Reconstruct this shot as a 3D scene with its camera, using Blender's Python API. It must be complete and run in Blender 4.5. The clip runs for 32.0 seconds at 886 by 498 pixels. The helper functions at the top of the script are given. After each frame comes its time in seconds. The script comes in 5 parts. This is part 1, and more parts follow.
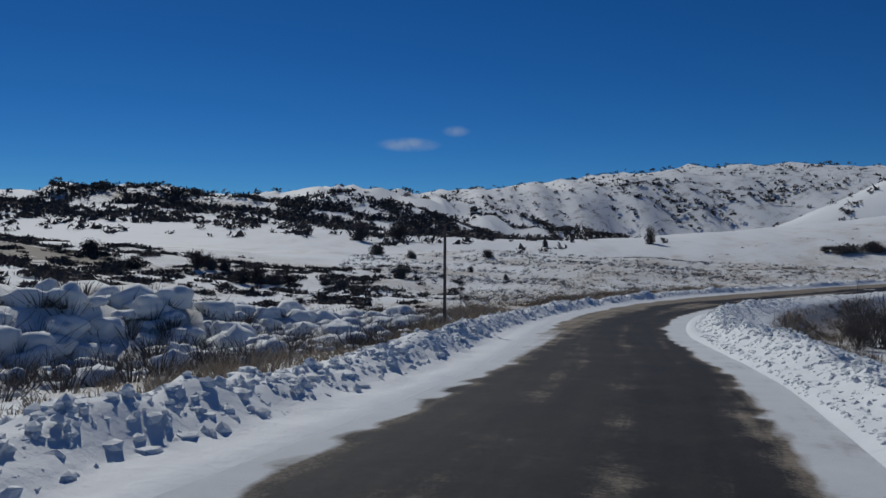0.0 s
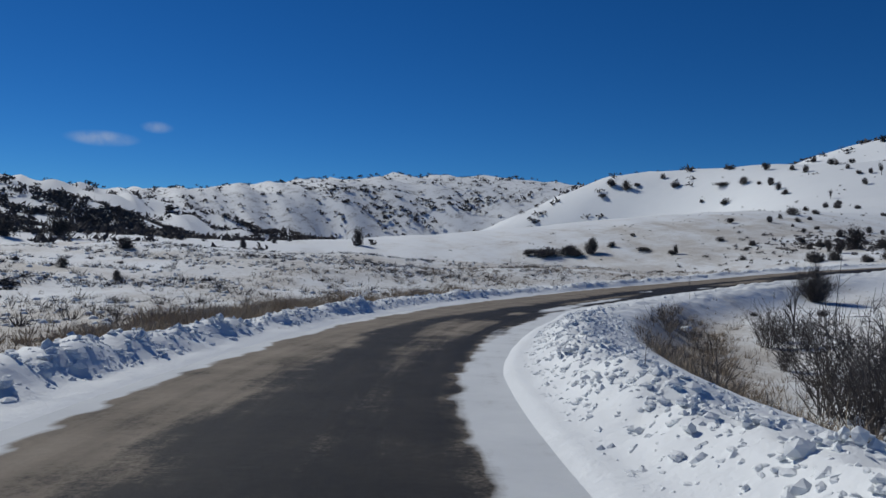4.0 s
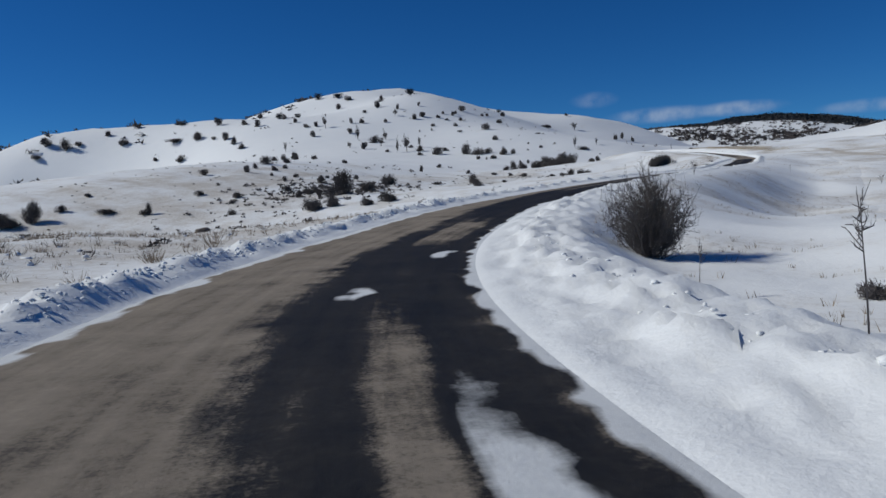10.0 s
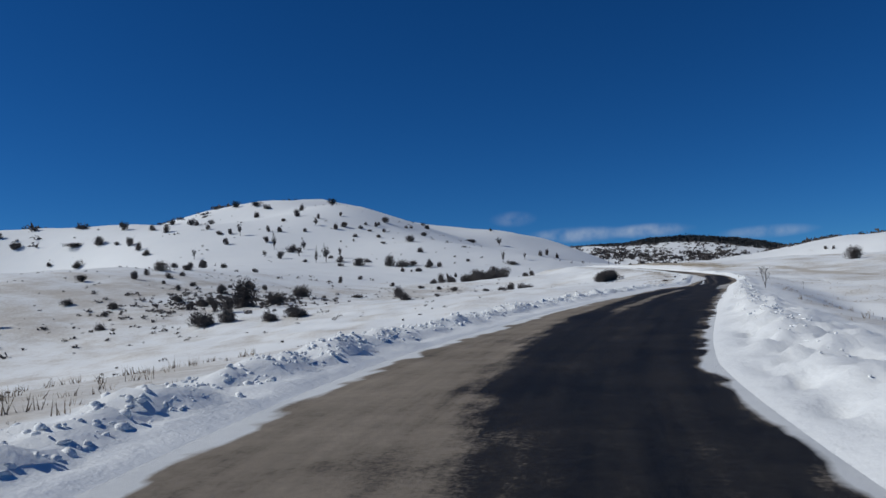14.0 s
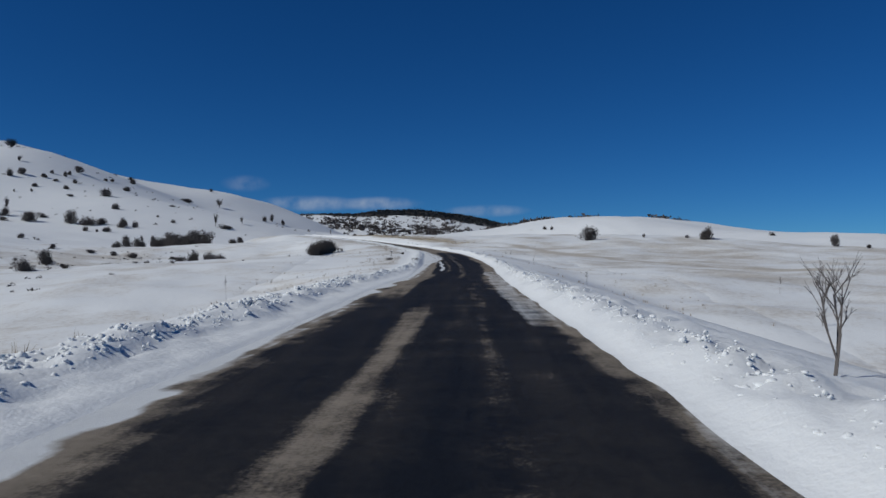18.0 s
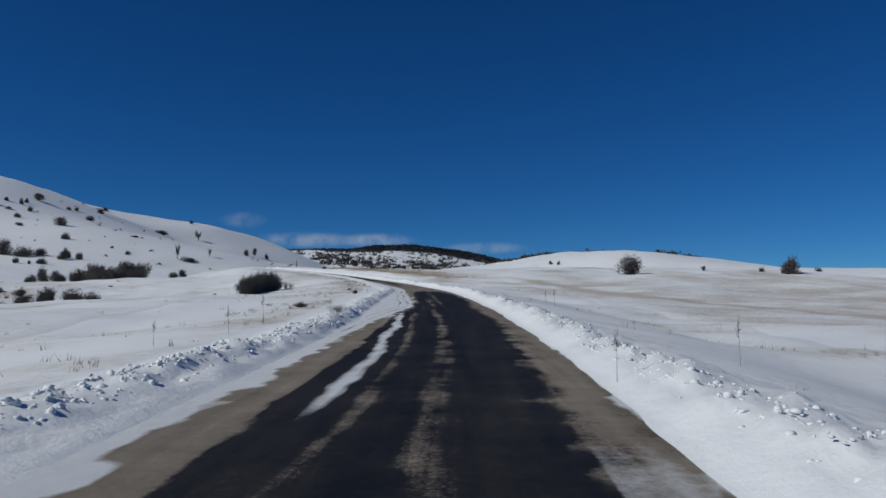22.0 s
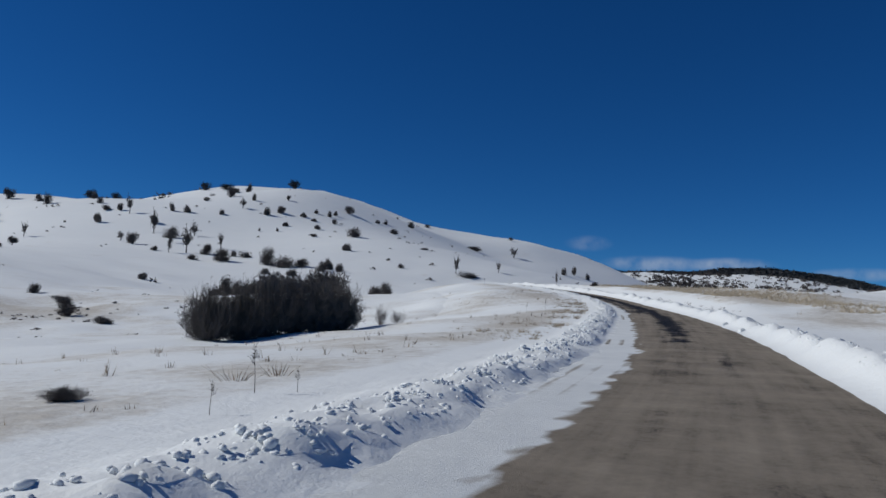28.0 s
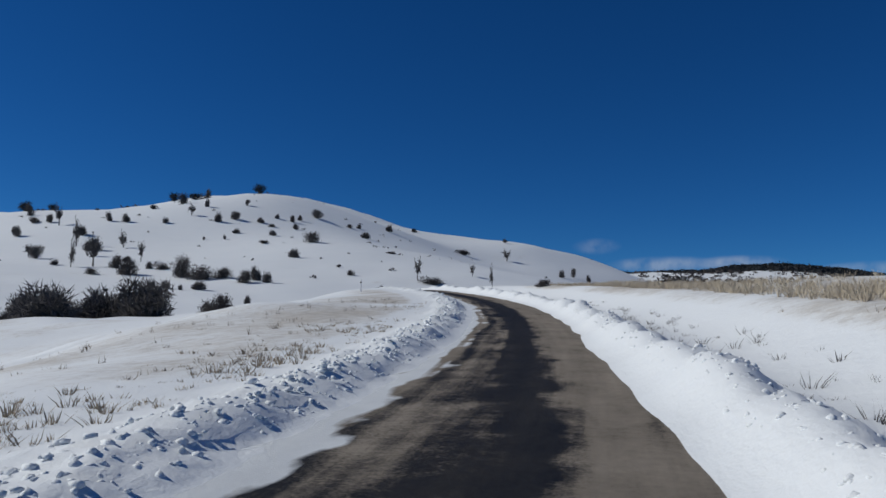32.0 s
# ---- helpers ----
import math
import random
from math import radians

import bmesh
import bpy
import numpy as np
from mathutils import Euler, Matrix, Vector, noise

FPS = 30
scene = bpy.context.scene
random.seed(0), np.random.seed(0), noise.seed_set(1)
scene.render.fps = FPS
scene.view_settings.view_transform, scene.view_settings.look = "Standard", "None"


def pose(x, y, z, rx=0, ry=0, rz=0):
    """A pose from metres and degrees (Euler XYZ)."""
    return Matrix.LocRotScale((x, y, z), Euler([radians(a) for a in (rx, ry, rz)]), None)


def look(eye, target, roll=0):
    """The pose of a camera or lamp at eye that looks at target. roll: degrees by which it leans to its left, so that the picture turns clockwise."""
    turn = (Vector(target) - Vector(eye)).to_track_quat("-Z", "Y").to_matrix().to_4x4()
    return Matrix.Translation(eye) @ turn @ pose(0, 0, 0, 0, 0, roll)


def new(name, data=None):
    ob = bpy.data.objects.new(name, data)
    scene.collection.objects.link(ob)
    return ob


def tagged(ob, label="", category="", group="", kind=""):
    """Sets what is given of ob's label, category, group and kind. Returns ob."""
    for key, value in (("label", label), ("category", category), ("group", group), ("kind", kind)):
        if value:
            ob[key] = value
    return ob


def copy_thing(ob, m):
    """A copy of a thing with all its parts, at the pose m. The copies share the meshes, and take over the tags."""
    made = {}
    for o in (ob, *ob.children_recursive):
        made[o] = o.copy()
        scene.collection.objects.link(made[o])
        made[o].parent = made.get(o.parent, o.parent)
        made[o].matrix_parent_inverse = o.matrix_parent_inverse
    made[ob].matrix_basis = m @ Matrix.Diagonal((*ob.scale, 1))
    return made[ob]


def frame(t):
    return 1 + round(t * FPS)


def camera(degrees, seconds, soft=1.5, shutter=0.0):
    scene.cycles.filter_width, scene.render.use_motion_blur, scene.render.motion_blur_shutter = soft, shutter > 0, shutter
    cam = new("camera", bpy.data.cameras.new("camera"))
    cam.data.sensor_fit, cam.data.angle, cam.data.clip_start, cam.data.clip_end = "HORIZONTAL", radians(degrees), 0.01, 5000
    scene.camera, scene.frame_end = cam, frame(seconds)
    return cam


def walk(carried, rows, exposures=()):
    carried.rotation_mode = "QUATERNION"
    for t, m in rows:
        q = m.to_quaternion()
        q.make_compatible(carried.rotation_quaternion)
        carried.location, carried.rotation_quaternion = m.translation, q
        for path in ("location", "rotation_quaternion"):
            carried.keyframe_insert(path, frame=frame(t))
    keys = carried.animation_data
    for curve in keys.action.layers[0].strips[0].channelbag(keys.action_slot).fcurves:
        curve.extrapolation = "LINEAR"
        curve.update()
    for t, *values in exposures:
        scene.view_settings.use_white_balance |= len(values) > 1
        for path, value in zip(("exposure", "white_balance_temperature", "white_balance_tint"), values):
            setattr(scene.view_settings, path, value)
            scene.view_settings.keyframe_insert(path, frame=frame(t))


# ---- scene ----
cam = camera(60.0, 32.0, soft=1.5)

PATH = [
    (0, (0.0, 0.0, 1.43), (0.156, 1.994, 1.398), 0.4),
    (0.5, (1.231, 2.991, 1.236), (1.47, 4.975, 1.171), 0.7),
    (1, (2.494, 5.926, 1.038), (2.949, 7.873, 0.982), 0.7),
    (1.5, (3.598, 8.85, 0.802), (4.364, 10.698, 0.815), 1.2),
    (2, (4.498, 11.829, 0.579), (5.351, 13.638, 0.573), 1.3),
    (2.5, (5.453, 14.758, 0.358), (6.312, 16.564, 0.363), 0.9),
    (4.5, (8.908, 25.722, -0.259), (9.798, 27.513, -0.272), 1.6),
    (5, (10.173, 28.395, -0.364), (11.161, 30.134, -0.387), 0.0),
    (5.5, (11.439, 30.956, -0.476), (12.572, 32.605, -0.491), -1.2),
    (6, (12.785, 33.56, -0.592), (14.009, 35.142, -0.566), -0.8),
    (6.5, (14.138, 36.103, -0.736), (15.513, 37.554, -0.677), -0.3),
    (7, (15.446, 38.547, -0.875), (16.799, 40.015, -0.754), -0.7),
    (7.5, (17.189, 41.077, -0.882), (18.528, 42.559, -0.773), -1.6),
    (8, (19.38, 43.745, -0.984), (20.878, 45.069, -0.931), -2.4),
    (8.5, (21.673, 46.409, -1.08), (23.231, 47.661, -1.034), -1.2),
    (9, (24.189, 48.946, -1.191), (25.809, 50.116, -1.124), -0.4),
    (9.5, (26.829, 51.389, -1.262), (28.564, 52.383, -1.277), -1.7),
    (10, (29.619, 53.521, -1.292), (31.431, 54.359, -1.418), -3.2),
    (10.5, (32.486, 55.378, -1.288), (34.313, 56.187, -1.374), -2.2),
    (11, (35.343, 56.987, -1.263), (37.214, 57.691, -1.308), -2.4),
    (11.5, (38.104, 58.423, -1.226), (40.008, 59.033, -1.252), -1.8),
    (12, (40.769, 59.777, -1.181), (42.668, 60.4, -1.105), -2.1),
    (12.5, (43.511, 61.059, -1.131), (45.289, 61.962, -0.978), -1.1),
    (13, (46.448, 62.252, -1.065), (48.268, 63.074, -0.956), 0.1),
    (13.5, (49.539, 63.33, -0.976), (51.411, 64.022, -0.852), -1.9),
    (15.5, (63.868, 65.561, -0.248), (65.796, 66.057, -0.058), 0.2),
    (16, (68.439, 65.792, -0.059), (70.387, 66.22, 0.085), 2.1),
    (16.5, (73.264, 65.737, 0.161), (75.241, 65.983, 0.344), 1.5),
    (17, (78.063, 65.608, 0.407), (80.057, 65.628, 0.556), -0.2),
    (17.5, (82.925, 65.47, 0.611), (84.916, 65.368, 0.766), -0.3),
    (18, (88.017, 65.294, 0.778), (90.015, 65.251, 0.841), -0.5),
    (18.5, (92.962, 64.96, 0.941), (94.962, 64.924, 0.944), -2.0),
    (19, (97.897, 64.665, 1.114), (99.887, 64.478, 1.185), -1.8),
    (19.5, (102.828, 64.427, 1.29), (104.819, 64.236, 1.288), -0.9),
    (20, (107.877, 64.245, 1.478), (109.871, 64.121, 1.574), -1.6),
    (20.5, (113.097, 64.086, 1.677), (115.09, 63.995, 1.829), -0.9),
    (21, (118.595, 63.729, 1.775), (120.59, 63.665, 1.891), -0.5),
    (21.5, (124.575, 63.403, 1.885), (126.569, 63.32, 2.002), -0.2),
    (22, (130.625, 63.046, 2.052), (132.619, 62.996, 2.211), -0.3),
    (22.5, (136.524, 62.72, 2.245), (138.513, 62.713, 2.449), -0.7),
    (23, (142.388, 62.462, 2.45), (144.378, 62.405, 2.634), -1.2),
    (23.5, (148.122, 62.313, 2.656), (150.11, 62.426, 2.845), 0.1),
    (24, (154.024, 62.247, 2.898), (155.967, 62.685, 3.082), 0.7),
    (24.5, (160.334, 62.165, 3.177), (162.226, 62.802, 3.306), 1.5),
    (26.5, (186.296, 62.792, 4.576), (188.116, 63.598, 4.771), 3.0),
    (27, (192.557, 62.866, 4.814), (194.367, 63.682, 5.055), 2.3),
    (27.5, (198.734, 62.829, 5.044), (200.549, 63.641, 5.255), 2.8),
    (28, (204.851, 63.001, 5.299), (206.668, 63.81, 5.502), 2.5),
    (28.5, (210.762, 63.5, 5.583), (212.602, 64.253, 5.802), 3.0),
    (29, (216.625, 63.841, 5.852), (218.456, 64.61, 6.083), 2.8),
    (29.5, (222.459, 64.399, 6.117), (224.306, 65.118, 6.384), 3.1),
    (30, (228.326, 65.053, 6.461), (230.181, 65.775, 6.655), 1.8),
    (30.5, (234.119, 65.885, 6.825), (235.951, 66.679, 6.934), 0.5),
    (31, (239.878, 66.841, 7.21), (241.707, 67.631, 7.384), 0.1),
    (31.5, (245.512, 67.913, 7.563), (247.345, 68.698, 7.711), 0.6),
    (32, (250.966, 68.957, 7.934), (252.773, 69.784, 8.159), 0.4),
]
EXPOSURES = [(0, -0.5), (1, -0.4), (2, -0.28), (5, -0.2), (7, -0.2), (9, -0.06), (13.5, -0.06), (16, -0.12), (18, -0.24), (23, -0.26), (24.5, -0.15), (32, -0.15)]
walk(cam, [(t, look(eye, target, roll)) for t, eye, target, roll in PATH], EXPOSURES)

# ---------------------------------------------------------------- light
SUN_AZ, SUN_EL = 340.0, 37.0
world = bpy.data.worlds.new("winter_sky")
scene.world = world
world.use_nodes = True
wn = world.node_tree.nodes
wl = world.node_tree.links
sky = wn.new("ShaderNodeTexSky")
sky.sky_type = "NISHITA"
sky.sun_disc = False
sky.sun_elevation = radians(SUN_EL)
sky.sun_rotation = radians(SUN_AZ)
sky.altitude, sky.air_density, sky.dust_density, sky.ozone_density = 1800, 0.75, 0.06, 5.0
wn["Background"].inputs["Strength"].default_value = 0.0535
deep = wn.new("ShaderNodeHueSaturation")
deep.inputs["Saturation"].default_value, deep.inputs["Value"].default_value = 1.22, 1.0
wl.new(sky.outputs["Color"], deep.inputs["Color"])
# thin white wisps low over the hills
direction = wn.new("ShaderNodeTexCoord").outputs["Generated"]
wisp_noise = wn.new("ShaderNodeTexNoise")
wisp_noise.inputs["Scale"].default_value, wisp_noise.inputs["Detail"].default_value = 45.0, 4.0
wl.new(direction, wisp_noise.inputs["Vector"])
clear = wn.new("ShaderNodeMix")
clear.data_type, clear.blend_type = "RGBA", "MULTIPLY"
clear.inputs["Factor"].default_value = 1.0
clear.inputs["B"].default_value = (0.50, 0.95, 1.22, 1)
wl.new(deep.outputs["Color"], clear.inputs["A"])
hue = clear.outputs["Result"]
for az, el, wide, thin, amount in ((1.9, 6.8, 1.9, 0.45, 0.5), (5.4, 7.8, 0.9, 0.35, 0.35), (76.8, 6.6, 1.4, 0.5, 0.22), (81.5, 5.2, 3.2, 0.5, 0.42), (86.5, 5.2, 2.6, 0.45, 0.5), (94.5, 4.6, 2.6, 0.4, 0.35)):
    a, e = radians(az), radians(el)
    ahead_ = (math.sin(a) * math.cos(e), math.cos(a) * math.cos(e), math.sin(e))
    side_way = (math.cos(a), -math.sin(a), 0)
    spots_ = []
    for axis, half in ((side_way, wide), ((0, 0, 1), thin)):
        dot = wn.new("ShaderNodeVectorMath")
        dot.operation = "DOT_PRODUCT"
        wl.new(direction, dot.inputs[0])
        dot.inputs[1].default_value = axis
        off = wn.new("ShaderNodeMath")
        off.operation = "SUBTRACT"
        wl.new(dot.outputs["Value"], off.inputs[0])
        off.inputs[1].default_value = sum(p * q for p, q in zip(ahead_, axis))
        size = wn.new("ShaderNodeMath")
        size.operation = "DIVIDE"
        wl.new(off.outputs[0], size.inputs[0])
        size.inputs[1].default_value = radians(half)
        square = wn.new("ShaderNodeMath")
        square.operation = "POWER"
        square.inputs[1].default_value = 2.0
        wl.new(size.outputs[0], square.inputs[0])
        spots_.append(square.outputs[0])
    total = wn.new("ShaderNodeMath")
    wl.new(spots_[0], total.inputs[0])
    wl.new(spots_[1], total.inputs[1])
    soft_ = wn.new("ShaderNodeMapRange")
    soft_.interpolation_type = "SMOOTHSTEP"
    for key, value in (("From Min", 1.9), ("From Max", -1.2), ("To Min", 0.0), ("To Max", amount * 2.6)):
        soft_.inputs[key].default_value = value
    wl.new(total.outputs[0], soft_.inputs["Value"])
    fray = wn.new("ShaderNodeMapRange")
    for key, value in (("From Min", 0.25), ("From Max", 0.9), ("To Min", 0.0), ("To Max", 1.0)):
        fray.inputs[key].default_value = value
    wl.new(wisp_noise.outputs["Fac"], fray.inputs["Value"])
    torn = wn.new("ShaderNodeMath")
    torn.operation = "MULTIPLY"
    wl.new(soft_.outputs[0], torn.inputs[0])
    wl.new(fray.outputs[0], torn.inputs[1])
    blend = wn.new("ShaderNodeMix")
    blend.data_type = "RGBA"
    wl.new(torn.outputs[0], blend.inputs["Factor"])
    wl.new(hue, blend.inputs["A"])
    blend.inputs["B"].default_value = (9.0, 10.0, 11.5, 1)
    hue = blend.outputs["Result"]
wl.new(hue, wn["Background"].inputs["Color"])
sun_data = bpy.data.lights.new("sun", "SUN")
sun_data.energy, sun_data.angle, sun_data.color = 3.25, radians(0.55), (1.0, 0.985, 0.92)
sun = new("sun", sun_data)
sa, se = radians(SUN_AZ), radians(SUN_EL)
sun.matrix_world = look((0, 0, 300), (-math.sin(sa) * math.cos(se) * 100, -math.cos(sa) * math.cos(se) * 100, 300 - math.sin(se) * 100))


# ---------------------------------------------------------------- materials
def material(name, rough=0.8, color=(0.5, 0.5, 0.5)):
    m = bpy.data.materials.new(name)
    m.use_nodes = True
    b = m.node_tree.nodes["Principled BSDF"]
    b.inputs["Roughness"].default_value = rough
    b.inputs["Base Color"].default_value = (*color, 1)
    b.inputs["Specular IOR Level"].default_value = 0.3
    return m, m.node_tree.nodes, m.node_tree.links, b


def add_noise(nodes, links, vector, scale, detail=6.0, rough=0.6):
    n = nodes.new("ShaderNodeTexNoise")
    n.inputs["Scale"].default_value, n.inputs["Detail"].default_value, n.inputs["Roughness"].default_value = scale, detail, rough
    if vector is not None:
        links.new(vector, n.inputs["Vector"])
    return n.outputs["Fac"]


def add_ramp(nodes, links, fac, stops):
    r = nodes.new("ShaderNodeValToRGB")
    while len(r.color_ramp.elements) < len(stops):
        r.color_ramp.elements.new(0.5)
    for e, (pos, c) in zip(r.color_ramp.elements, stops):
        e.position, e.color = pos, (*c, 1) if len(c) == 3 else c
    links.new(fac, r.inputs["Fac"])
    return r.outputs["Color"]


def add_mix(nodes, links, fac, a, b, blend="MIX"):
    n = nodes.new("ShaderNodeMix")
    n.data_type, n.blend_type = "RGBA", blend
    for socket, value in ((n.inputs["Factor"], fac), (n.inputs["A"], a), (n.inputs["B"], b)):
        if isinstance(value, (int, float)):
            socket.default_value = value
        elif isinstance(value, tuple):
            socket.default_value = (*value, 1)
        else:
            links.new(value, socket)
    return n.outputs["Result"]


def add_math(nodes, links, op, a, b=0.0):
    n = nodes.new("ShaderNodeMath")
    n.operation = op
    for k, v in enumerate((a, b)):
        if isinstance(v, (int, float)):
            n.inputs[k].default_value = v
        else:
            links.new(v, n.inputs[k])
    return n.outputs["Value"]


def add_bump(nodes, links, bsdf, height, strength, distance):
    n = nodes.new("ShaderNodeBump")
    n.inputs["Strength"].default_value, n.inputs["Distance"].default_value = strength, distance
    links.new(height, n.inputs["Height"])
    links.new(n.outputs["Normal"], bsdf.inputs["Normal"])


def attribute(nodes, name):
    n = nodes.new("ShaderNodeAttribute")
    n.attribute_name = name
    return n


def snow_material(name, rough_scale, grass):
    """Snow with wind crust; where the mesh carries dry grass it shows through in brown specks."""
    m, n, l, b = material(name, 0.78)
    pos = n.new("ShaderNodeNewGeometry").outputs["Position"]
    big, fine = add_noise(n, l, pos, 0.12, 5), add_noise(n, l, pos, rough_scale, 8, 0.7)
    snow = add_mix(n, l, big, (0.72, 0.755, 0.775), (0.785, 0.81, 0.815))
    if grass:
        amount = attribute(n, "grass").outputs["Fac"]
        tuft = add_noise(n, l, pos, 0.35, 4, 0.6)
        # short stubble hardly above the snow tints it evenly
        haze = add_math(n, l, "ADD", add_math(n, l, "SUBTRACT", amount, 0.38), add_math(n, l, "MULTIPLY", add_math(n, l, "SUBTRACT", tuft, 0.5), 0.5))
        haze = add_ramp(n, l, haze, [(0.0, (0, 0, 0)), (0.62, (1, 1, 1))])
        snow = add_mix(n, l, add_math(n, l, "MULTIPLY", haze, 0.5), snow, (0.52, 0.47, 0.385))
        # tufts and stalks
        speck = add_noise(n, l, pos, 2.6, 10, 0.78)
        shown = add_math(n, l, "ADD", add_math(n, l, "MULTIPLY", add_math(n, l, "SUBTRACT", speck, 0.29), 1.6), add_math(n, l, "MULTIPLY", tuft, 0.55))
        shown = add_math(n, l, "ADD", shown, add_math(n, l, "SUBTRACT", amount, 1.0))
        mask = add_ramp(n, l, shown, [(0.10, (0, 0, 0)), (0.50, (1, 1, 1))])
        straw = add_ramp(n, l, add_noise(n, l, pos, 3.1, 6), [(0.3, (0.17, 0.13, 0.09)), (0.55, (0.34, 0.28, 0.205)), (0.75, (0.54, 0.48, 0.39))])
        snow = add_mix(n, l, add_math(n, l, "MULTIPLY", mask, 0.5), snow, straw)
        rock = attribute(n, "scrub").outputs["Fac"]
        dark = add_math(n, l, "ADD", add_math(n, l, "ADD", add_math(n, l, "MULTIPLY", add_noise(n, l, pos, 0.75, 8, 0.7), 0.5), add_math(n, l, "MULTIPLY", add_noise(n, l, pos, 0.05, 6, 0.7), 0.5)), add_math(n, l, "SUBTRACT", rock, 1.0))
        mask2 = add_ramp(n, l, dark, [(0.02, (0, 0, 0)), (0.12, (1, 1, 1))])
        snow = add_mix(n, l, mask2, snow, (0.075, 0.058, 0.045))
    l.new(snow, b.inputs["Base Color"])
    drift = add_noise(n, l, pos, 0.55, 6, 0.65)
    add_bump(n, l, b, add_math(n, l, "ADD", add_math(n, l, "MULTIPLY", drift, 3.0), fine), 0.45, 0.05)
    return m


SNOW_FIELD = snow_material("snow_field", 2.6, True)
SNOW_CLOD = snow_material("snow_clods", 9.0, False)


def asphalt_material():
    """Wet dark wheel tracks, drying asphalt with grit, tan slush and packed snow, from the coverage that the mesh carries."""
    m, n, l, b = material("winter_road", 0.5)
    b.inputs["Specular IOR Level"].default_value = 0.14
    uv = n.new("ShaderNodeUVMap")
    uv.uv_map = "lane"
    stretch = n.new("ShaderNodeMapping")
    stretch.inputs["Scale"].default_value = (1.0, 0.05, 1.0)
    l.new(uv.outputs["UV"], stretch.inputs["Vector"])
    streak = add_noise(n, l, stretch.outputs["Vector"], 3.0, 7, 0.6)
    blot = add_noise(n, l, uv.outputs["UV"], 0.8, 9, 0.68)
    grain = add_noise(n, l, uv.outputs["UV"], 9.0, 10, 0.8)
    broad = add_noise(n, l, stretch.outputs["Vector"], 0.9, 5, 0.6)
    slush, packed = attribute(n, "slush").outputs["Fac"], attribute(n, "packed").outputs["Fac"]
    wear = add_math(n, l, "ADD", add_math(n, l, "MULTIPLY", streak, 0.32), add_math(n, l, "ADD", add_math(n, l, "MULTIPLY", grain, 0.26), add_math(n, l, "MULTIPLY", blot, 0.42)))
    black = add_mix(n, l, grain, (0.0025, 0.003, 0.005), (0.012, 0.0135, 0.017))
    dry = add_mix(n, l, grain, (0.012, 0.011, 0.0105), (0.062, 0.055, 0.047))
    tone = add_ramp(n, l, add_math(n, l, "ADD", wear, add_math(n, l, "MULTIPLY", broad, 0.25)), [(0.54, (0, 0, 0)), (0.78, (1, 1, 1))])
    tar = add_mix(n, l, tone, black, dry)
    tan = add_mix(n, l, add_ramp(n, l, wear, [(0.34, (0, 0, 0)), (0.66, (1, 1, 1))]), (0.12, 0.101, 0.081), (0.31, 0.27, 0.22))
    k = add_math(n, l, "ADD", slush, add_math(n, l, "MULTIPLY", add_math(n, l, "SUBTRACT", wear, 0.5), 2.5))
    grit = add_noise(n, l, uv.outputs["UV"], 26.0, 6, 0.7)
    k = add_math(n, l, "ADD", k, add_math(n, l, "MULTIPLY", add_math(n, l, "SUBTRACT", grit, 0.5), 0.9))
    slushy = add_ramp(n, l, k, [(0.38, (0, 0, 0)), (0.78, (1, 1, 1))])
    color = add_mix(n, l, slushy, tar, tan)
    ice = add_mix(n, l, blot, (0.52, 0.55, 0.58), (0.76, 0.79, 0.80))
    k2 = add_math(n, l, "ADD", packed, add_math(n, l, "MULTIPLY", add_math(n, l, "SUBTRACT", wear, 0.5), 1.1))
    icy = add_ramp(n, l, k2, [(0.38, (0, 0, 0)), (0.70, (1, 1, 1))])
    color = add_mix(n, l, icy, color, ice)
    l.new(color, b.inputs["Base Color"])
    gloss = add_ramp(n, l, add_math(n, l, "MAXIMUM", slushy, icy), [(0.0, (0.68,) * 3), (1.0, (0.9,) * 3)])
    l.new(gloss, b.inputs["Roughness"])
    add_bump(n, l, b, add_math(n, l, "ADD", grain, add_math(n, l, "MULTIPLY", wear, 1.5)), 0.6, 0.03)
    return m


ROAD = asphalt_material()


def bark_material(name, low, high):
    m, n, l, b = material(name, 0.9)
    pos = n.new("ShaderNodeNewGeometry").outputs["Position"]
    info = n.new("ShaderNodeObjectInfo").outputs["Random"]
    f = add_math(n, l, "ADD", add_math(n, l, "MULTIPLY", add_noise(n, l, pos, 7.0, 5), 0.6), add_math(n, l, "MULTIPLY", info, 0.4))
    l.new(add_mix(n, l, f, low, high), b.inputs["Base Color"])
    add_bump(n, l, b, add_noise(n, l, pos, 40, 3), 0.4, 0.01)
    return m


BARK = bark_material("bare_twigs", (0.058, 0.053, 0.052), (0.16, 0.145, 0.138))
OAK = bark_material("withered_leaves", (0.042, 0.038, 0.039), (0.115, 0.102, 0.097))
JUNIPER = bark_material("evergreen_needles", (0.012, 0.017, 0.022), (0.034, 0.040, 0.046))
STRAW = bark_material("dry_straw", (0.16, 0.125, 0.09), (0.38, 0.31, 0.235))
PALE_STRAW = bark_material("bleached_straw", (0.22, 0.175, 0.125), (0.46, 0.385, 0.29))
REED = bark_material("pale_reed", (0.36, 0.30, 0.215), (0.62, 0.54, 0.42))
POST = bark_material("weathered_post", (0.05, 0.042, 0.036), (0.13, 0.11, 0.095))
WHITE_POST, _, _, _ = material("white_post", 0.6, (0.75, 0.75, 0.74))

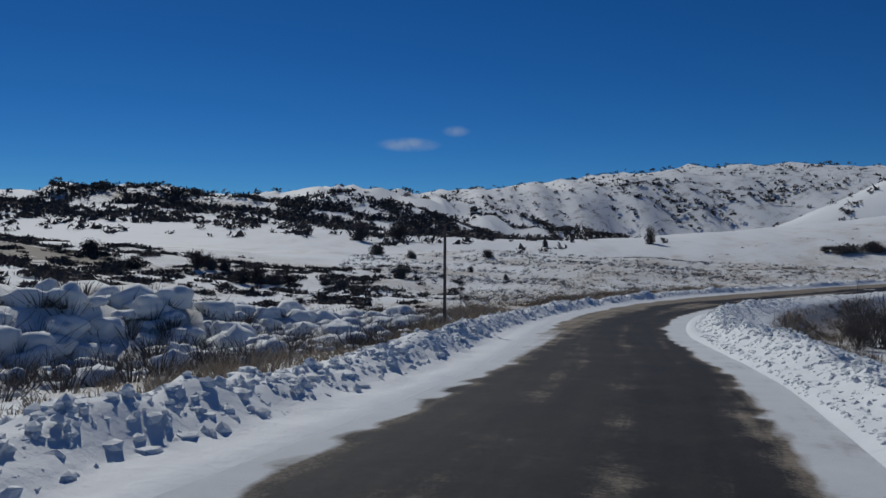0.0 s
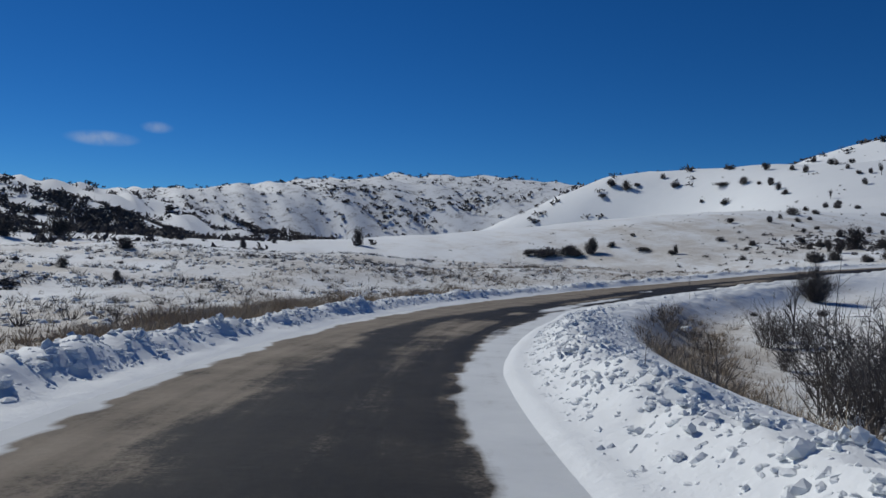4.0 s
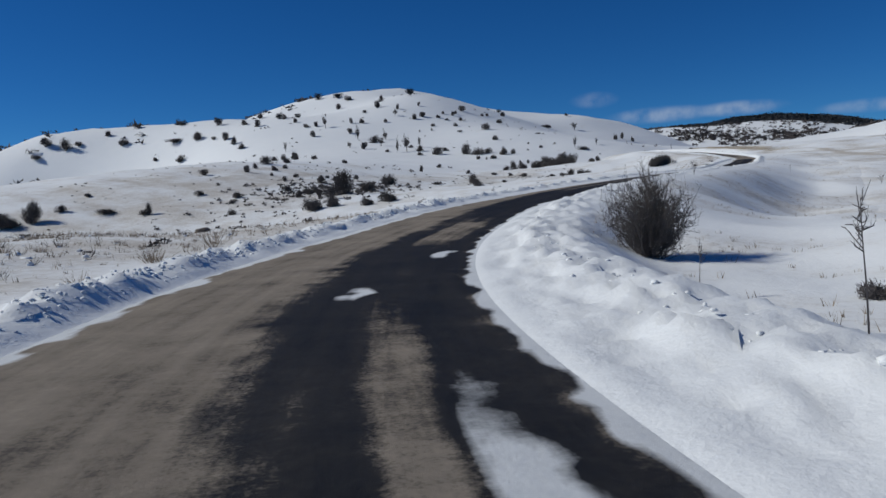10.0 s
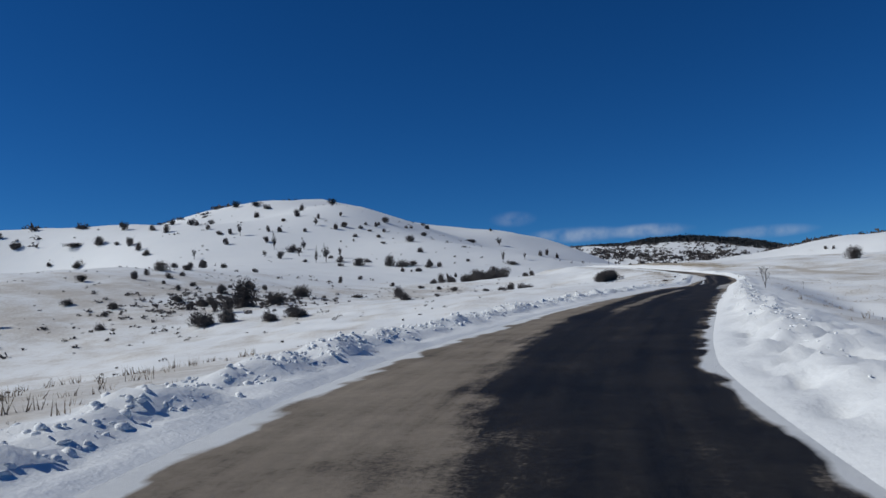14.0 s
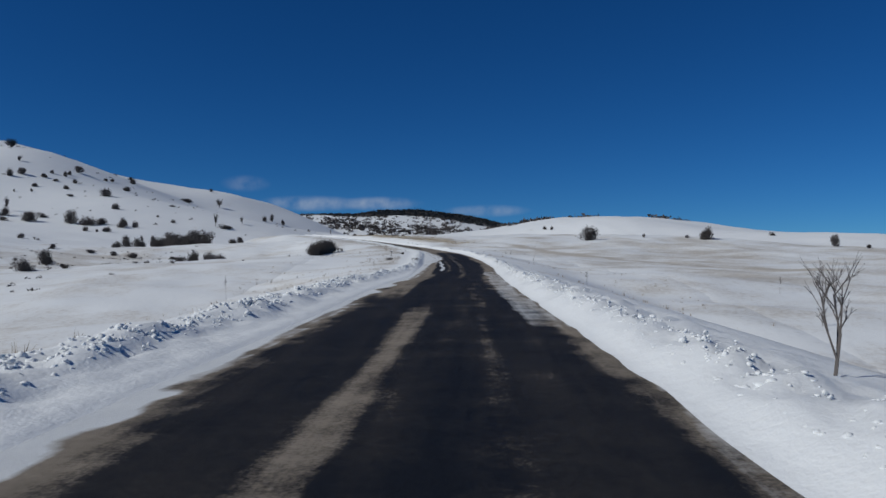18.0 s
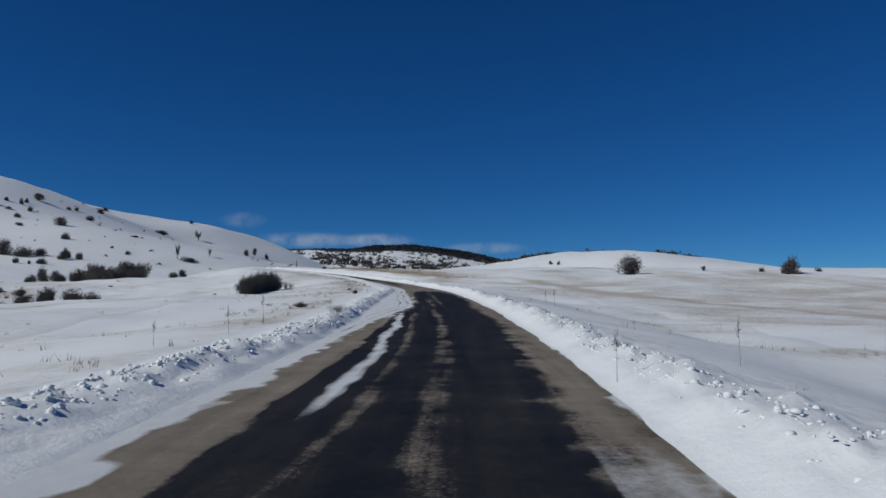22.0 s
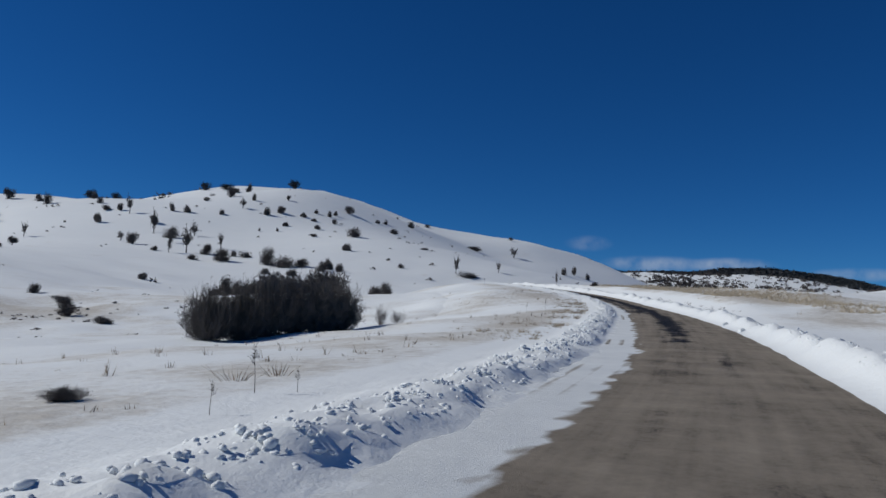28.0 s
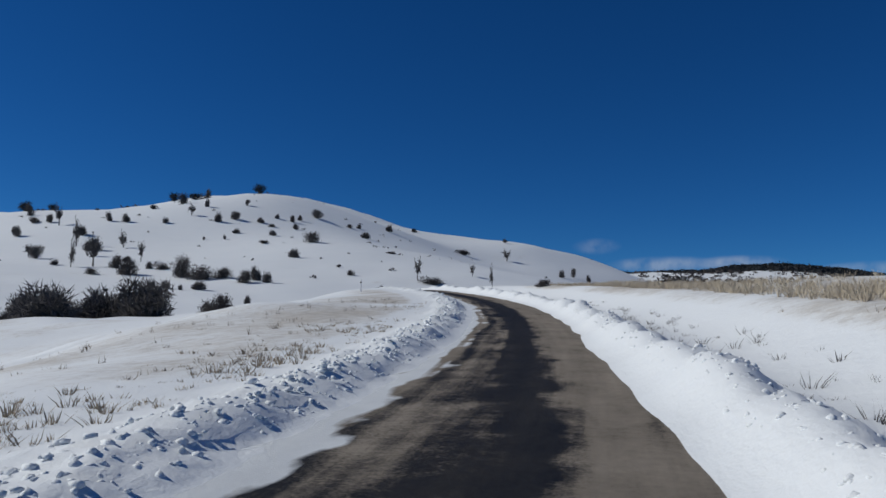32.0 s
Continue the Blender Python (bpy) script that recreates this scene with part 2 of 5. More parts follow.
# ---------------------------------------------------------------- the lie of the land
ROAD_NODES = [(-12.2, -27.41, 1.35), (-6.51, -14.62, 0.72), (-0.81, -1.83, 0.09), (4.31, 11.19, -0.8), (8.5, 24.55, -1.63), (14.7, 37.09, -2.21),
              (23.35, 48.05, -2.58), (34.47, 56.47, -2.7), (47.12, 62.44, -2.47), (60.78, 65.28, -1.83), (74.77, 65.68, -1.19), (88.76, 65.21, -0.63),
              (102.74, 64.45, -0.14), (116.73, 63.85, 0.31), (130.7, 63.05, 0.63), (144.69, 62.42, 1.11), (158.69, 62.21, 1.68), (172.68, 62.41, 2.42),
              (186.68, 62.77, 3.14), (200.68, 62.93, 3.7), (214.65, 63.75, 4.33), (228.58, 65.14, 5.05), (242.41, 67.34, 5.94), (256.14, 70.04, 6.88),
              (269.61, 73.83, 7.93), (282.65, 78.92, 9.05), (295.13, 85.26, 10.17), (306.93, 92.78, 11.29), (317.94, 101.42, 12.31), (328.21, 110.93, 12.31),
              (337.84, 121.09, 12.31), (346.78, 131.86, 12.31)]
NODES = np.array(ROAD_NODES)
S0, S1, STEP = -14.0, 378.0, 14.0


def centre(q):
    """The road's middle line, by the distance along it."""
    q = np.asarray(q, float)
    i = np.clip(((q + 30) // STEP).astype(int), 1, len(NODES) - 3)
    f = ((q + 30) / STEP - i)[..., None]
    a, b, c, d = NODES[i - 1], NODES[i], NODES[i + 1], NODES[i + 2]
    return 0.5 * (2 * b + (c - a) * f + (2 * a - 5 * b + 4 * c - d) * f**2 + (3 * b - a - 3 * c + d) * f**3)


LINE_S = np.arange(S0, S1, 0.5)
LINE = centre(LINE_S)
AHEAD = np.gradient(LINE[:, :2], axis=0)
AHEAD /= np.linalg.norm(AHEAD, axis=1)[:, None]


def off_road(x, y):
    """Distance along the road, offset to its right, and the road's height, for arrays of places."""
    x, y = np.asarray(x, float), np.asarray(y, float)
    s, u, z = np.empty_like(x), np.empty_like(x), np.empty_like(x)
    for k in range(0, x.size, 4000):
        xs, ys = x.flat[k : k + 4000], y.flat[k : k + 4000]
        i = ((LINE[None, ::2, 0] - xs[:, None]) ** 2 + (LINE[None, ::2, 1] - ys[:, None]) ** 2).argmin(1) * 2
        for shift in (-1, 1):
            j = np.clip(i + shift, 0, len(LINE) - 1)
            near = (LINE[j, 0] - xs) ** 2 + (LINE[j, 1] - ys) ** 2 < (LINE[i, 0] - xs) ** 2 + (LINE[i, 1] - ys) ** 2
            i = np.where(near, j, i)
        dx, dy = xs - LINE[i, 0], ys - LINE[i, 1]
        along = dx * AHEAD[i, 0] + dy * AHEAD[i, 1]
        side = dx * AHEAD[i, 1] - dy * AHEAD[i, 0]
        s.flat[k : k + 4000] = LINE_S[i] + along
        u.flat[k : k + 4000] = np.where(np.abs(along) > 1.0, np.sign(side) * np.hypot(dx, dy), side)
        z.flat[k : k + 4000] = np.interp(LINE_S[i] + along, LINE_S, LINE[:, 2])
    return s, u, z


def table(*pairs):
    at, value = zip(*pairs)
    return lambda s: np.interp(s, at, value)


# Offsets from the middle line, in metres to the right, by the distance along the road.
LEFT_EDGE = table((-30, -3.3), (12, -3.1), (21, -3.0), (30, -3.4), (39, -3.5), (45, -3.6), (53, -3.5), (64, -3.6), (75, -3.9), (90, -3.3), (100, -3.6), (120, -3.3), (145, -3.1), (165, -2.9), (175, -3.2), (186, -3.1), (193, -2.8), (204, -1.5), (210, -1.25), (225, -1.7), (236, -1.95), (248, -1.8), (258, -1.85), (268, -2.2), (280, -2.5), (294, -2.7), (306, -2.8), (400, -2.8))
LEFT_CREST = table((-30, -4.5), (64, -4.7), (90, -4.5), (110, -4.9), (145, -4.7), (165, -4.8), (186, -4.2), (200, -4.0), (225, -3.5), (248, -3.35), (270, -3.7), (292, -3.7), (400, -3.9))
RIGHT_EDGE = table((-30, 1.2), (13, 1.0), (20, 0.9), (25, 0.7), (36, 0.6), (43, 0.95), (51, 1.3), (56, 1.2), (62, 1.5), (73, 1.5), (88, 1.65), (99, 1.4), (111, 1.8), (120, 1.95), (131, 1.95), (140, 1.75), (153, 1.7), (170, 1.8), (184, 2.2), (193, 2.5), (215, 2.7), (255, 2.5), (268, 2.4), (280, 1.9), (293, 1.0), (306, 0.3), (400, 0.5))
RIGHT_CREST = table((-30, 2.9), (0, 2.8), (20, 2.6), (36, 2.5), (45, 2.9), (62, 3.3), (90, 3.0), (111, 2.75), (140, 2.5), (153, 2.5), (170, 2.65), (184, 2.95), (200, 3.3), (255, 3.0), (268, 2.8), (280, 2.4), (293, 1.45), (303, 0.85), (400, 1.0))
LEFT_LEDGE = table((-30, 0.0), (150, 0.0), (175, 0.1), (186, 0.3), (193, 0.7), (204, 1.8), (210, 1.9), (225, 1.0), (268, 0.8), (294, 0.4), (400, 0.5))
RIGHT_LEDGE = table((-30, 0.6), (4, 0.6), (12, 0.8), (30, 0.7), (50, 0.65), (60, 0.0), (400, 0.0))
RIGHT_BANK = table((-30, 0.42), (44, 0.42), (56, 0.22), (66, 0.16), (98, 0.16), (110, 0.22), (186, 0.24), (215, 0.32), (262, 0.40), (400, 0.40))
LEFT_BANK = table((-30, 0.32), (50, 0.32), (75, 0.24), (115, 0.2), (200, 0.19), (260, 0.17), (400, 0.18))
RIGHT_WIDE = table((-30, 1.15), (44, 1.0), (60, 1.4), (98, 1.2), (112, 1.0), (190, 1.0), (215, 0.6), (400, 0.6))
DARK_LEFT = table((-30, -2.8), (12, -2.8), (21, -2.2), (30, -2.0), (39, -1.7), (45, -2.2), (51, -1.28), (56, -0.95), (65, -0.76), (70, -1.1), (78, -1.15), (87, -0.83), (93, -0.85), (104, -1.9), (119, -2.3), (131, -2.8), (152, -2.6), (165, -2.3), (184, -2.2), (193, -1.9), (204, -1.3), (210, -1.0), (225, -1.0), (236, -1.1), (242, 0.1), (246, 1.3), (250, -0.9), (272, -1.0), (280, -0.95), (296, -1.3), (306, -1.7), (400, -2.2))
DARK_RIGHT = table((-30, 1.0), (13, 0.85), (20, 0.9), (25, 0.7), (36, 0.55), (43, 0.8), (51, 1.35), (56, 1.2), (62, 1.45), (88, 1.65), (99, 1.4), (111, 1.7), (131, 1.6), (152, 0.9), (162, 0.8), (184, 1.4), (193, 1.75), (204, 1.6), (210, 2.0), (225, 1.8), (236, 1.4), (242, 1.1), (246, 1.5), (250, -0.4), (272, -0.15), (280, -0.08), (296, -0.55), (306, -1.1), (400, -1.2))
NEAR_SWELLS = [-0.06, 0.55, 1.89, 0.93, 0.09, -0.03, -0.25, -0.89, -2.1, -0.68, 1.09, 0.22, 0.38, 0.82, -2.87, -0.51, 2.18, 0.35, 0.47, 1.52, 0.39, 2.18, 1.8, -0.18, 0.06, -0.6, -2.46, -0.18, 0.76, -2.03, 0.22, 0.89, 0.75, 1.34, 1.19, -2.14, -0.06, -0.58, -1.29, 1.31, 0.54, 1.25, -0.27, -0.38, -2.2, 1.62, -2.45, -2.63, -0.27, 2.56, 0.56, -0.7, -1.49, -1.12, -0.54, 1.44, 0.21, 0.9, 3.92, -1.8]
MID_SWELLS = [0.46, 4.53, 10.21, 3.71, -2.63, 3.16, 0.58, 0.82, 3.31, 11.68, 9.18, 2.25, 10.21, 0.63, 2.1, 4.19, 7.55, -7.75, -1.76, 11.31, -1.54, -0.7, 0.24, 4.19, -3.65, 7.74, -5.8, 1.05, -1.99, 1.63, 7.3, 4.81, 22.05, 4.75, 11.25, -1.38, -0.18, 6.79, -10.97, -3.21, 5.88, -0.83, 3.56, -2.23, 2.51, 17.77, -2.36, 4.71, -6.11]
FAR_HILLS = [(588, 356, 170, -30.5), (480, 560, 150, -111.91), (760, 250, 170, 11.44), (560, 300, 120, 4.27), (660, 420, 200, 108.35), (830, 210, 120, -60.77), (1400, 60, 300, -9.08), (1100, 40, 250, -26.72), (511, -45, 120, -56.05), (600, -100, 150, 48.49), (388, -112, 100, -19.25), (300, -150, 150, 43.18), (0, 900, 220, 9.53), (200, 1300, 350, -6.97), (600, 1450, 400, 56.33), (-180, 420, 120, 32.45), (-60, 450, 110, -30.15), (60, 480, 110, -114.03), (-300, 400, 150, -4.29), (72, 520, 120, 139.01), (900, 1400, 400, 40.75)]
FAR_HILLS += [(300, 700, 200, 104.93), (500, 800, 200, -42.1), (1000, 700, 300, 95.35), (1500, 300, 350, 105.39), (1000, -300, 300, 87.95), (450, 450, 130, 77.29), (588, 356, 60, 25.75), (545, 385, 60, 3.2), (561, 404, 60, -51.38), (640, 320, 60, 1.35), (700, 285, 70, -21.54), (520, 450, 70, 17.97), (480, 520, 70, -5.96), (440, 590, 80, 69.02), (830, 207, 70, 34.56), (760, 245, 70, 33.56), (511, -45, 60, 26.43), (440, -80, 70, 21.84), (388, -112, 60, 17.27), (600, -20, 80, 29.84), (700, 20, 110, -8.66)]
FAR_HILLS += [(900, 150, 110, 3.06), (900, -60, 120, 29.88), (-100, 430, 50, 12.06), (0, 440, 50, 29.9), (100, 460, 60, -2.42), (160, 600, 120, -104.56), (20, 820, 110, 11.03), (480, 250, 70, -1.15), (430, 330, 80, -24.46), (400, 420, 90, 8.32), (420, 200, 60, 4.81), (1250, 100, 120, 23.41), (1450, 0, 150, 61.68), (1400, 180, 150, -6.15), (330, 900, 180, -117.33), (700, 900, 200, -32.66), (330, 480, 80, -122.0), (250, 330, 70, -28.79), (380, 30, 60, 14.61), (300, -60, 60, -2.54)]
LAY = [-28.048, -0.708, 5.952]


def smooth(a, b, x):
    f = np.clip((x - a) / (b - a), 0, 1)
    return f * f * (3 - 2 * f)


def wave(x, y, size, seed):
    """Soft random relief between about -1 and 1, in numpy, with bumps about size across."""
    rng = np.random.default_rng(seed)
    out = np.zeros(np.shape(x))
    for k in range(14):
        turn, phase = rng.uniform(0, 6.283, 2)
        f = 6.283 / size * rng.uniform(0.5, 1.9)
        out += np.sin((x * math.cos(turn) + y * math.sin(turn)) * f + phase)
    return out / 4.2


def slope_frame(x, y):
    """Across and along the crest of the steep slope beside the first bend."""
    return 0.8 * (x + 9.5) - 0.6 * (y - 15.5), 0.6 * (x + 9.5) + 0.8 * (y - 15.5)


def free_land(x, y):
    z = LAY[0] + LAY[1] * x / 100 + LAY[2] * y / 100
    k = 0
    for cx in range(-60, 301, 40):
        for cy in range(-40, 161, 40):
            z = z + NEAR_SWELLS[k] * np.exp(-((x - cx) ** 2 + (y - cy) ** 2) / (2 * 34.0**2))
            k += 1
    k = 0
    for cx in range(-150, 451, 100):
        for cy in range(-150, 451, 100):
            z = z + MID_SWELLS[k] * np.exp(-((x - cx) ** 2 + (y - cy) ** 2) / (2 * 85.0**2))
            k += 1
    for cx, cy, r, a in FAR_HILLS:
        z = z + a * np.exp(-((x - cx) ** 2 + (y - cy) ** 2) / (2 * r**2))
    far = smooth(150, 700, np.hypot(x - 80, y - 50))
    z = z + wave(x, y, 9, 3) * 0.10 + wave(x, y, 34, 4) * 0.25 + far * (wave(x, y, 90, 5) * 1.2 + wave(x, y, 260, 6) * 2.0)
    # gullies on the mountains beyond the valley
    rugged = smooth(330, 600, y - 0.55 * x) * smooth(200, 420, np.hypot(x, y))
    z = z + rugged * (4.0 - 9.0 * np.abs(wave(x + 0.4 * y + 25 * wave(x, y, 210, 45), y * 0.75, 150, 43)) + 3.0 * wave(x, y, 60, 44))
    # the hollow between the first slope and the wooded ridge
    z = z - 5.6 * np.exp(-((x + 50) ** 2 + (y - 108) ** 2) / (2 * 33.0**2)) - 3.0 * np.exp(-((x + 66) ** 2 + (y - 158) ** 2) / (2 * 38.0**2))
    z = z - 1.1 * np.exp(-((x - 262) ** 2 + (y - 108) ** 2) / (2 * 15.0**2))
    # the steep slope under snow-laden brush beside the first bend
    q, w = slope_frame(x, y)
    face = smooth(2.6, 0.3, q) * smooth(-26, -5, q) * smooth(18, 5, w) * smooth(-22, -14, w)
    z = z + 1.75 * face
    lumps = smooth(-5, -1, q) * smooth(7.5, 4.5, q) * smooth(19, 14, w) * smooth(-16, -8, w)
    z = z + lumps * (0.45 * np.sqrt(wave(x, y, 3.4, 41) ** 2 + 0.04) - 0.22 + wave(x, y, 1.5, 42) * 0.14)
    return z


def land(x, y, lowered=False):
    """The snow's height everywhere: road, ledges and banks near the road, open land away from it."""
    s, u, zr = off_road(x, y)
    free = free_land(x, y)
    le, lc, re, rc = LEFT_EDGE(s), LEFT_CREST(s), RIGHT_EDGE(s), RIGHT_CREST(s)
    bank_left = LEFT_BANK(s) * (1 + 0.2 * wave(s, u * 0 + 3, 7, 8) + 0.2 * wave(s, u * 0 + 5, 1.8, 48))
    bank_right = RIGHT_BANK(s) * (1 + 0.22 * wave(s, u * 0 + 9, 6, 9) + 0.16 * wave(s, u * 0 + 7, 2.0, 49))
    wide = RIGHT_WIDE(s)
    rough = np.interp(s, (40, 100, 200), (0.045, 0.075, 0.05)) * wave(x, y, 1.3, 11) + 0.05 * wave(x, y, 0.7, 12) + 0.03 * wave(x, y, 0.36, 13)
    left = 0.07 * smooth(0.05, -0.35, u - le + LEFT_LEDGE(s)) + bank_left * np.exp(-(((u - lc) / np.where(u > lc, np.interp(s, (60, 120), (0.42, 0.62)), 0.8)) ** 2))
    groove = re + RIGHT_LEDGE(s)
    right = 0.07 * smooth(-0.05, 0.35, u - groove) + 0.07 * np.exp(-(((u - groove - 0.12) / 0.13) ** 2)) * np.clip(RIGHT_LEDGE(s) / 0.6, 0, 1) + bank_right * np.exp(-(((u - rc) / np.where(u < rc, 0.55, wide)) ** 2))
    near = zr - 0.05 + left + right + rough * (np.exp(-(((u - lc) / 0.9) ** 2)) * smooth(-0.05, -0.7, u - le) + np.exp(-(((u - rc) / (wide + 0.3)) ** 2)) * smooth(0.2, 0.8, u - groove))
    inner = 3.6 + 0 * u
    mixed = smooth(inner, inner + np.where(u > 0, 9.0, 12.0), np.abs(u) - 1.6 * (u < 0))
    mixed = np.where((s < LINE_S[0] + 1) | (s > LINE_S[-1] - 1), 1.0, mixed)
    z = near * (1 - mixed) + free * mixed
    # the gully inside the first bend
    z = z - np.interp(s, (12, 26, 88, 100), (0, 1.1, 0.9, 0)) * smooth(4.0, 6.6, u) * smooth(16, 9, u)
    # the cut bank on the inside of the last bend, and the level field across the road from it
    z = z + np.interp(s, (274, 290, 300, 345, 376), (0, 0.5, 0.88, 0.8, 0.3)) * smooth(2.4, 5.6, u) * smooth(20, 8, u) * (s < LINE_S[-1] - 1)
    z = z + 0.7 * np.exp(-(((s - 320) / 16) ** 2) - ((u + 15) / 6) ** 2)
    if lowered:
        z = z - 0.6 * smooth(16.6, 14.0, np.abs(u)) * ((s > LINE_S[0] + 2) & (s < LINE_S[-1] - 2))
    return z


def sheet(name, xs, ys, zs, mat, attrs=(), uv=None):
    """A grid mesh from 2D arrays of places."""
    rows, cols = xs.shape
    verts = np.stack([xs, ys, zs], -1).reshape(-1, 3)
    idx = np.arange(rows * cols).reshape(rows, cols)
    quads = np.stack([idx[:-1, :-1], idx[:-1, 1:], idx[1:, 1:], idx[1:, :-1]], -1).reshape(-1, 4)
    me = bpy.data.meshes.new(name)
    me.vertices.add(len(verts))
    me.vertices.foreach_set("co", verts.astype(np.float32).ravel())
    me.loops.add(quads.size)
    me.loops.foreach_set("vertex_index", quads.astype(np.int32).ravel())
    me.polygons.add(len(quads))
    me.polygons.foreach_set("loop_start", np.arange(0, quads.size, 4, dtype=np.int32))
    me.polygons.foreach_set("loop_total", np.full(len(quads), 4, dtype=np.int32))
    me.polygons.foreach_set("use_smooth", np.ones(len(quads), dtype=bool))
    me.update(calc_edges=True)
    for key, values in attrs:
        a = me.attributes.new(key, "FLOAT", "POINT")
        a.data.foreach_set("value", np.asarray(values, np.float32).ravel())
    if uv is not None:
        layer = me.uv_layers.new(name="lane")
        layer.data.foreach_set("uv", uv.reshape(-1, 2)[quads.ravel()].astype(np.float32).ravel())
    me.materials.append(mat)
    return new(name, me)


def graded(lo, hi, fine_lo, fine_hi, step, growth=1.07):
    mid = list(np.arange(fine_lo, fine_hi, step))
    d, v, right = step, fine_hi, []
    while v < hi:
        right.append(v)
        d *= growth
        v += d
    d, v, left = step, fine_lo, []
    while v > lo:
        d *= growth
        v -= d
        left.append(v)
    return np.array(left[::-1] + mid + right)


def grass_cover(x, y, s, u):
    """How much dry grass stands through the snow."""
    patch = 0.75 + 0.45 * wave(x, y, 11, 22)
    g = 0.46 + 0.15 * wave(x, y, 22, 21) + 0.07 * wave(x, y, 5, 24)
    g = g + 0.62 * patch * np.exp(-(((u + 7.2) / 1.5) ** 2)) * smooth(75, 55, s)
    g = g + 0.24 * patch * np.exp(-(((u + 10.5) / 3.4) ** 2)) * smooth(95, 30, s)
    g = g + 0.75 * np.exp(-(((u - 6.2) / 1.6) ** 2)) * smooth(72, 52, s)
    g = g + (0.10 + 0.17 * smooth(45, 75, s)) * np.exp(-(((u + 24) / 18) ** 2)) * smooth(150, 80, s)
    g = g + 0.06 * patch * np.exp(-(((u - 36 - 6 * wave(x, y, 60, 23)) / 8) ** 2)) * smooth(103, 138, s)
    g = g + 0.26 * patch * np.exp(-(((u + 7.5) / 2.2) ** 2)) * smooth(235, 262, s)
    g = g + 0.32 * patch * np.exp(-(((u - 8.0) / 2.2) ** 2)) * smooth(262, 285, s)
    g = g + 0.14 * patch * np.exp(-(((u + 6.5) / 2.0) ** 2)) * smooth(150, 175, s)
    g = g + 0.26 * np.exp(-(((x - 175) / 65) ** 2 + ((y - 185) / 40) ** 2))
    g = g + 0.30 * np.exp(-(((x - 258) / 30) ** 2 + ((y - 140) / 16) ** 2))
    g = g + 0.42 * patch * np.exp(-(((x + 6) / 5) ** 2 + ((y - 21) / 11) ** 2))
    g = g + 0.50 * np.exp(-(((y - 27.5 - 0.36 * (x - 185) - 1.2 * wave(x, y, 40, 25)) / 1.5) ** 2)) * smooth(140, 172, x) * smooth(262, 238, x)
    g = g + 0.16 * smooth(8, 24, u) * smooth(120, 150, x) * smooth(256, 235, x) * smooth(-60, -20, y)
    far = np.hypot(x - 100, y - 50)
    g = g - 0.25 * smooth(150, 300, far)
    g = g - 0.5 * np.exp(-(((x + 10) / 7) ** 2 + ((y - 20) / 15) ** 2))
    g = g + 0.55 * patch * np.exp(-(((u - 9) / 4.0) ** 2)) * smooth(284, 296, s)
    g = g * np.maximum(smooth(-4.9, -6.2, u), smooth(3.4, 4.8, u))
    return np.clip(g, 0, 1.1)


def scrub_cover(x, y):
    """Dark scrub and bare rock, in numbers too great to tell apart."""
    c = 0.62 * np.exp(-(((x + 110) / 120) ** 2 + ((y - 370) / 70) ** 2))
    c = c + 0.60 * np.exp(-(((x + 18) / 9) ** 2 + ((y - 26) / 14) ** 2))
    c = c + 0.60 * np.exp(-(((x + 20) / 22) ** 2 + ((y - 50) / 13) ** 2))
    c = c + 0.55 * np.exp(-(((x - 60) / 50) ** 2 + ((y - 330) / 22) ** 2))
    c = c + 0.50 * np.exp(-(((x - 1100) / 260) ** 2 + ((y - 60) / 160) ** 2))
    c = c + 0.85 * smooth(1290, 1340, x) * np.exp(-(((y - 60) / 230) ** 2))
    c = c + 0.50 * smooth(560, 800, np.hypot(x, y)) * smooth(55, 35, np.degrees(np.arctan2(x, y)))
    return np.clip(c, 0, 1.1)


gx = graded(-2500, 3400, -50, 340, 1.3)
gy = graded(-1600, 3300, -20, 130, 1.3)
GX, GY = np.meshgrid(gx, gy, indexing="ij")
gs, gu, _ = off_road(GX, GY)
ground = sheet("ground", GX, GY, land(GX, GY, True), SNOW_FIELD, [("grass", grass_cover(GX, GY, gs, gu)), ("scrub", scrub_cover(GX, GY))])
tagged(ground, "snow-covered rolling hills with dry grass showing through", "ground", kind="structure")

# the verge: the same snow beside the road, fine enough for the ploughed banks
vs = np.arange(S0 + 1, S1 - 2, 0.3)
vu = np.concatenate([np.arange(-19.8, -6, 0.6), np.arange(-6, 5.4, 0.13), np.arange(5.5, 20.0, 0.6)])
VS, VU = np.meshgrid(vs, vu, indexing="ij")
mid = centre(VS)
ahead = np.stack([np.interp(VS, LINE_S, AHEAD[:, k]) for k in range(2)], -1)
VX, VY = mid[..., 0] + VU * ahead[..., 1], mid[..., 1] - VU * ahead[..., 0]
VZ = land(VX, VY) + 0.02 - 0.25 * smooth(15.5, 19.8, np.abs(VU))
verge = sheet("snow_verge", VX, VY, VZ, SNOW_FIELD, [("grass", grass_cover(VX, VY, VS, VU)), ("scrub", scrub_cover(VX, VY))])
tagged(verge, "ploughed snow verge along the road", "snow", kind="structure")

